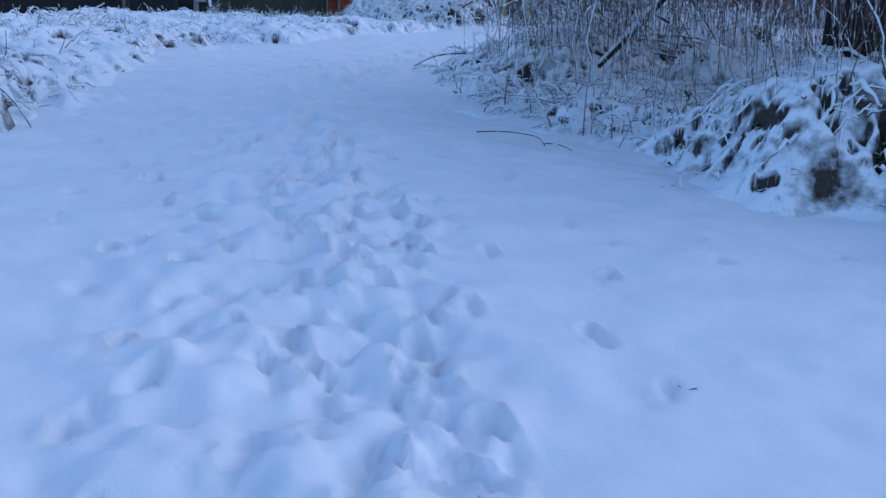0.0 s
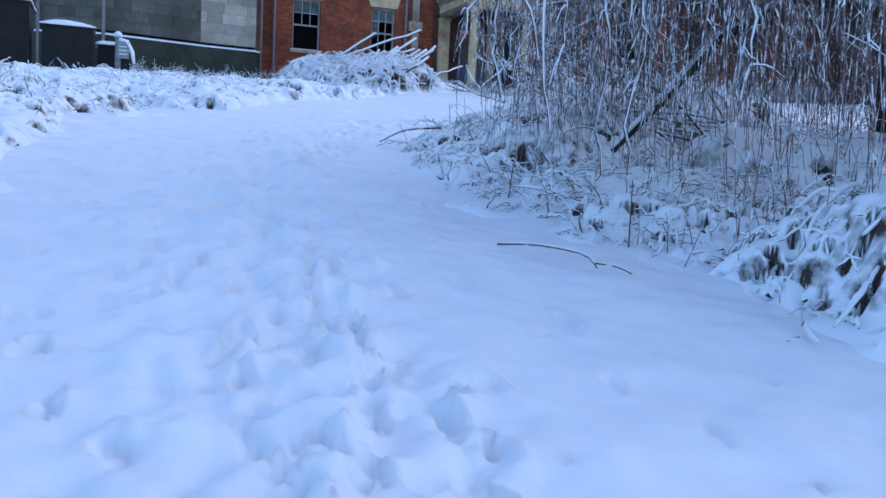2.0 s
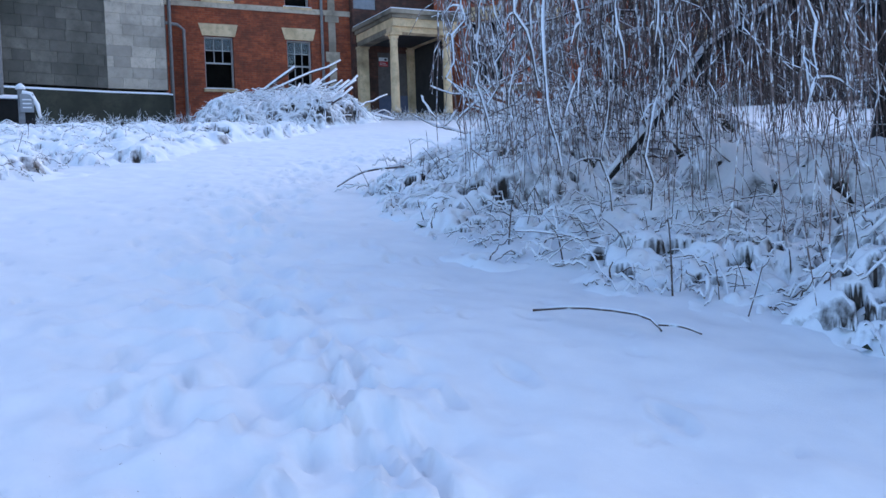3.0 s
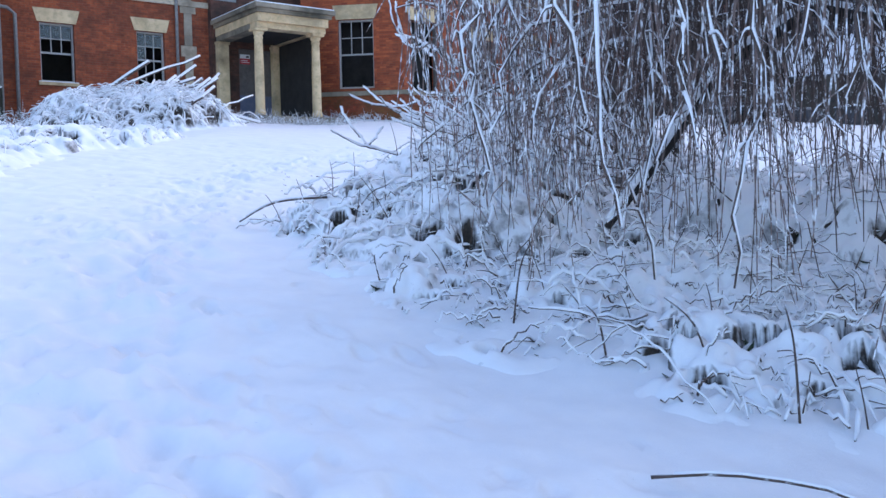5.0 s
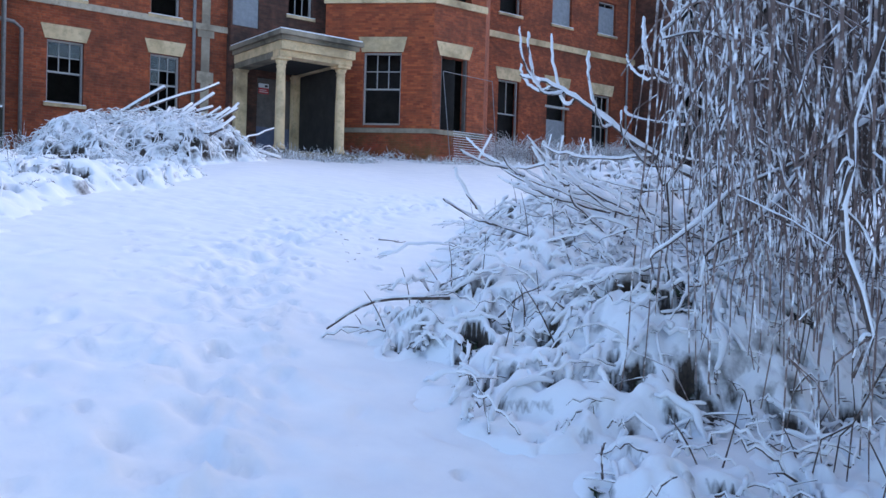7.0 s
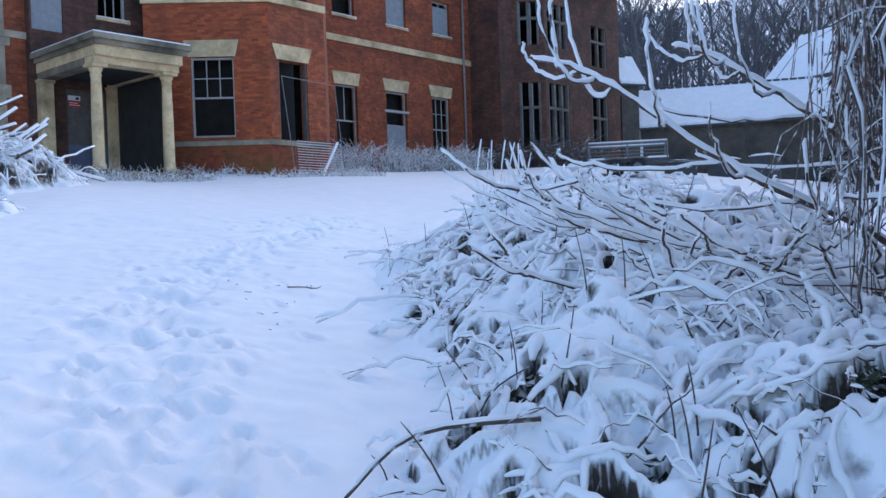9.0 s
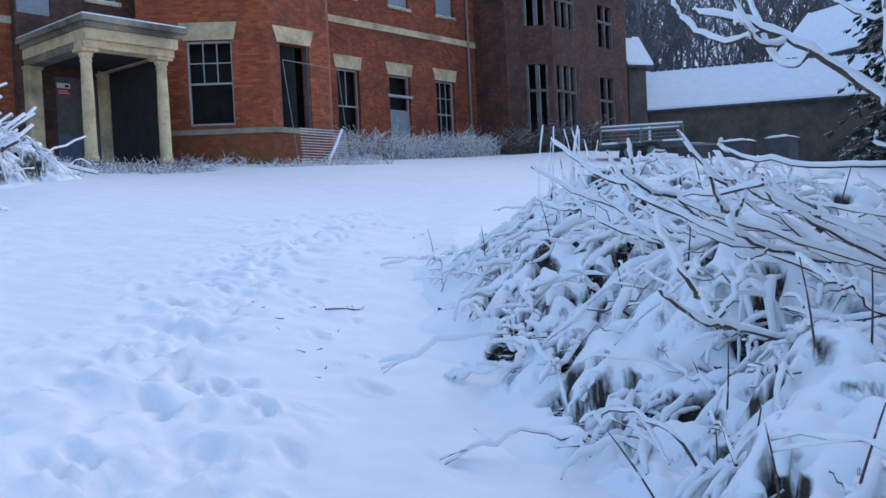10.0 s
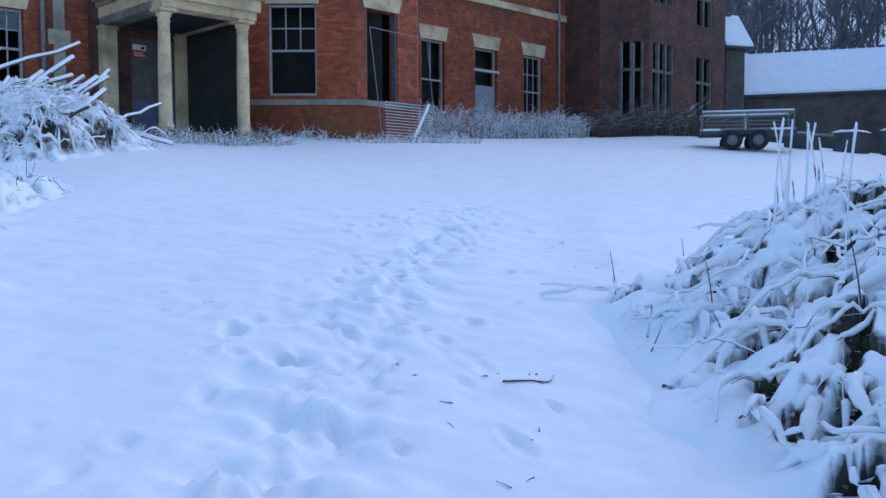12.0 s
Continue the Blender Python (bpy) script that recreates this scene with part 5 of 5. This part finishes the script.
# ---- gate piers, hedge blocks and notice post on the bank ----
def block(name, label, cat, lo, hi, mat, snow_h=0.1):
    th = thing(name, ((lo[0] + hi[0]) / 2, (lo[1] + hi[1]) / 2, lo[2]), label, cat)
    part("body", Geo().box(lo, hi), mat, th)
    g = Geo()
    n = 9
    top = [[(lo[0] - 0.05 + (hi[0] - lo[0] + 0.1) * i / n, lo[1] - 0.05 + (hi[1] - lo[1] + 0.1) * j / n) for i in range(n + 1)] for j in range(n + 1)]
    for j in range(n + 1):
        for i in range(n + 1):
            x, y = top[j][i]
            e = min(i, n - i, j, n - j) / n
            g.v.append((x, y, hi[2] + 0.004 + snow_h * min(1, 0.25 + e * 4) * (0.9 + 0.3 * noise.noise((x * 2, y * 2, 1)))))
    for j in range(n):
        for i in range(n):
            k = j * (n + 1) + i
            g.f.append((k, k + 1, k + n + 2, k + n + 1))
    rim = [(i, 0) for i in range(n + 1)] + [(n, j) for j in range(1, n + 1)] + [(i, n) for i in range(n - 1, -1, -1)] + [(0, j) for j in range(n - 1, 0, -1)]
    ids = [j * (n + 1) + i for i, j in rim]
    b0 = len(g.v)
    g.v += [(g.v[i][0], g.v[i][1], hi[2] + 0.003) for i in ids]
    m = len(ids)
    for q in range(m):
        g.f.append((ids[q], b0 + q, b0 + (q + 1) % m, ids[(q + 1) % m]))
    part("snow_cap", g, SNOW, th, "cap of snow", True)
    return anchored(th)


block("dark_store", "tall dark box-shaped hut with snow on its top", "hut", (-3.6, 24.4, 3.2), (-0.97, 26.0, 5.1), HEDGE, 0.16)
block("dark_store", "dark box-shaped store with snow on its top", "hut", (-0.72, 24.4, 3.3), (0.31, 25.5, 4.66), HEDGE, 0.14)
block("dark_store", "low dark box with a snowy top", "hut", (0.40, 24.7, 3.3), (0.98, 25.4, 4.36), HEDGE, 0.12)
post = thing("notice_post", (0.9, 24.2, 3.8), "short post with a small grey notice and a cap of snow", "post")
part("post", Geo().box((0.76, 24.3, 3.5), (0.88, 24.42, 4.52)), STEEL, post)
part("post", Geo().box((0.90, 24.32, 3.5), (1.06, 24.42, 4.1)), HEDGE, post)
part("notice", Geo().box((0.80, 24.25, 4.05), (1.05, 24.29, 4.42)), BOARD, post, "small grey notice")
for k in range(3):
    part("print_bar", Geo().box((0.84, 24.238, 4.13 + 0.08 * k), (1.01, 24.248, 4.155 + 0.08 * k)), WHITE, post)
part("snow_cap", Geo().tube([(0.82, 24.35, 4.522), (0.82, 24.35, 4.6), (0.82, 24.35, 4.64)], [0.10, 0.08, 0.03], 8), SNOW, post, "cap of snow", True)
part("snow_cap", Geo().tube([(0.84, 24.3, 4.46), (1.0, 24.3, 4.42), (1.12, 24.3, 4.2), (1.16, 24.3, 3.95)], [0.05, 0.06, 0.05, 0.03], 7), SNOW, post, "", True)
anchored(post)

# ---- barn, sheds and trailer on the far side ----
def gabled(name, label, a, b, depth, z0, eave, ridge, mat):
    """A barn whose long eaves wall runs from a to b; its roof is under snow."""
    th = thing(name, (a[0], a[1], z0), label, "barn")
    a, b = Vector(a), Vector(b)
    d = (b - a).normalized()
    n = Vector((-d.y, d.x))
    g, ax = wall(a, b, z0, eave, thick=0.4)
    part("wall", g, mat, th, "dark stone wall")
    L = (b - a).length
    part("wall", along(ax, 0, L, depth - 0.4, depth, z0, eave), mat, th)
    pt = lambda u, w, z: (*(a + d * u + n * w), z)
    for u0, u1 in ((0.0, 0.4), (L - 0.4, L)):
        q = Geo()
        prof = [(0.41, z0), (depth - 0.41, z0), (depth - 0.41, eave), (depth / 2, ridge - 0.1), (0.41, eave)]
        q.v = [pt(u0, w, z) for w, z in prof] + [pt(u1, w, z) for w, z in prof]
        q.f = [(4, 3, 2, 1, 0), (5, 6, 7, 8, 9)] + [(i, (i + 1) % 5, (i + 1) % 5 + 5, i + 5) for i in range(5)]
        part("gable", q, mat, th)
    for w0, w1 in ((-0.35, depth / 2), (depth + 0.35, depth / 2)):
        for nm, m, h0, h1 in (("roof", SLATE, 0.0, 0.12), ("roof_snow", SNOW, 0.123, 0.24)):
            q = Geo()
            ze = eave - 0.25
            ends = (-0.3, L + 0.3) if nm == "roof" else (-0.25, L + 0.25)
            q.v = [pt(u, w, z + h) for h in (h0, h1) for u, w, z in ((ends[0], w0, ze), (ends[1], w0, ze), (ends[1], w1, ridge), (ends[0], w1, ridge))]
            q.f = [(3, 2, 1, 0), (4, 5, 6, 7), (0, 1, 5, 4), (1, 2, 6, 5), (2, 3, 7, 6), (3, 0, 4, 7)]
            part(nm, q, m, th, "smooth snow on the roof" if nm == "roof_snow" else "")
    for k in range(int(L / 0.45)):
        part("ridge_tile", Geo().tube([pt(0.45 * k + 0.03, depth / 2, ridge + 0.2), pt(0.45 * k + 0.4, depth / 2, ridge + 0.2)], 0.11, 6), SLATE, th)
    return anchored(th)


gabled("barn", "long dark stone barn with a smooth snow-covered roof", (46.0, 34.5), (56.0, 14.0), 6.0, 4.8, 8.75, 11.0, BARN)
gabled("barn", "taller barn with a steep snowy roof behind", (61.0, 33.2), (58.0, 27.0), 7.0, 6.0, 12.4, 15.9, BARN)
gabled("outhouse", "small dark outhouse with a steep snowy gable", (44.4, 34.85), (45.4, 34.35), 1.8, 5.0, 11.1, 12.5, BARN)

trailer = thing("trailer", (33.0, 27.6, 5.1), "rusty flatbed trailer with a tubular rail and snow on its deck", "trailer")
tz = float(lift(33.0, 27.6)) - 0.06
tm = pose(32.6, 28.0, tz, 0, 0, -60)


def bar(a, b, r, name, mat=STEEL, label=""):
    return part(name, Geo().tube([tuple(tm @ Vector(a)), tuple(tm @ Vector(b))], r, 6), mat, trailer, label, True)


part("deck", Geo().box((-1.6, -0.8, 0.55), (1.6, 0.8, 0.68), tm), SLATE, trailer, "dark steel deck")
part("deck_snow", Geo().box((-1.55, -0.75, 0.682), (1.55, 0.75, 0.76), tm), SNOW, trailer, "snow on the deck")
for sx in (-1.5, 0, 1.5):
    for sy in (-0.78, 0.78):
        bar((sx, sy, 0.69), (sx, sy, 1.3), 0.03, "stanchion")
for sy in (-0.78, 0.78):
    bar((-1.5, sy, 1.3), (1.5, sy, 1.3), 0.035, "rail")
    bar((-1.5, sy, 1.36), (1.5, sy, 1.36), 0.03, "rail_snow", SNOW)
    bar((-1.5, sy, 1.0), (1.5, sy, 1.0), 0.02, "rail")
for sx in (-1.5, 1.5):
    bar((sx, -0.78, 1.3), (sx, 0.78, 1.3), 0.035, "rail")
for sx in (-0.5, 0.35):
    for sy in (-0.85, 0.85):
        w = part("wheel", Geo().tube([tuple(tm @ Vector((sx, sy - 0.1, 0.34))), tuple(tm @ Vector((sx, sy + 0.1, 0.34)))], 0.34, 18), TYRE, trailer, "black tyre", True)
        part("rim", Geo().tube([tuple(tm @ Vector((sx, sy - 0.12, 0.34))), tuple(tm @ Vector((sx, sy + 0.12, 0.34)))], 0.18, 12), STEEL, w, "", True)
        part("mudguard", Geo().box((sx - 0.4, sy - 0.12, 0.705), (sx + 0.4, sy + 0.12, 0.74), tm), STEEL, w)
bar((1.6, 0, 0.6), (2.9, 0, 0.5), 0.05, "drawbar")
anchored(trailer)
for k in range(3):
    block("pallet_stack", "low snow-topped stack of scrap by the barn", "scrap", (35.5 + 1.6 * k, 27.0 - 1.2 * k, 4.8), (36.7 + 1.6 * k, 27.9 - 1.2 * k, 5.75 + 0.1 * k), SLATE, 0.12)

# ---- conifer ----
def conifer(x, y, tall, wide, seed):
    rng = np.random.RandomState(seed)
    z = float(lift(x, y))
    th = thing("conifer", (x, y, z), "dark conifer with drooping boughs dusted with snow", "tree")
    part("trunk", Geo().tube([(x, y, z - 0.2), (x, y, z + tall * 0.5), (x, y, z + tall)], [0.28, 0.18, 0.03], 8), BARK, th, "", True)
    g = Geo()
    for k in range(380):
        f = (k + rng.uniform(0, 1)) / 380
        zz = z + 0.3 + f * (tall - 0.4)
        rr = wide * (1 - f) ** 0.8 * rng.uniform(0.7, 1.1) + 0.15
        a = rng.uniform(0, 6.28)
        way = np.array([math.cos(a), math.sin(a), 0])
        t = np.linspace(0, 1, 8)[:, None]
        line = np.array([x, y, zz]) + way * rr * t + np.array([0, 0, 1]) * (0.25 * rr * t - 0.55 * rr * t ** 2)
        g.tube(line, np.linspace(0.025, 0.008, 8), 3, False)
        side = np.array([-way[1], way[0], 0])
        for i in range(1, 8):
            for s in (-1, 1):
                for c in range(2):
                    w = (0.32 + 0.4 * (1 - i / 8)) * rng.uniform(0.6, 1.2) * min(1, rr / 1.2)
                    p = line[i] + way * rng.uniform(-0.06, 0.06)
                    tipp = p + side * s * w + way * w * 0.6 - np.array([0, 0, w * rng.uniform(0.2, 0.7)])
                    m = (p + tipp) / 2
                    o = way * w * 0.26
                    g.face([p, m - o + [0, 0, 0.02], tipp, m + o + [0, 0, 0.02]])
    part("foliage", g, NEEDLE, th, "dark green needles dusted with snow", False, "stuff")
    return anchored(th)


conifer(39.0, 19.2, 15.0, 4.0, 1)
conifer(42.5, 16.0, 16.0, 4.5, 2)
conifer(36.5, 14.5, 14.0, 4.0, 3)
conifer(33.0, 11.0, 14.0, 4.0, 4)

# ---- bare woods on the hill ----
def bare_tree(seed, tall):
    rng = np.random.RandomState(seed)
    g = Geo()

    def grow(p, way, ln, r, depth):
        n = 4
        pts = [p]
        for i in range(n):
            way = way + rng.normal(0, 0.10, 3)
            way = way / np.linalg.norm(way)
            pts.append(pts[-1] + way * ln / n)
        g.tube(pts, np.linspace(r, r * 0.6, n + 1), 5 if depth == 0 else 3, False)
        if depth < 3:
            for k in range((9, 4, 3)[depth]):
                i = rng.randint(2 if depth == 0 else 1, n + 1)
                a = rng.uniform(0, 6.28)
                side = np.array([math.cos(a), math.sin(a), rng.uniform(0.3, 0.9)])
                w = way * 0.5 + side * 0.6
                grow(pts[i], w / np.linalg.norm(w), ln * rng.uniform(0.4, 0.6), r * 0.42, depth + 1)

    grow(np.array([0.0, 0, -0.3]), np.array([0, 0, 1.0]), tall * 0.7, 0.17, 0)
    return g


kinds = [bare_tree(60 + k, 11 + 1.5 * k).data("bare_tree", WOOD) for k in range(4)]
wood_rng = random.Random(9)
for k in range(280):
    a = math.radians(wood_rng.uniform(12, 50))
    r = wood_rng.uniform(77, 112)
    x, y = r * math.cos(a), 10 + r * math.sin(a) - 8
    ob = new("bare_tree", kinds[k % 4])
    ob.location = on_ground(x, y)
    ob.rotation_euler, ob.scale = (0, 0, wood_rng.uniform(0, 6.28)), (wood_rng.uniform(0.55, 1.1),) * 3
    tagged(ob, "tall bare woodland tree on the hill", "tree", "bare woods on the hill")
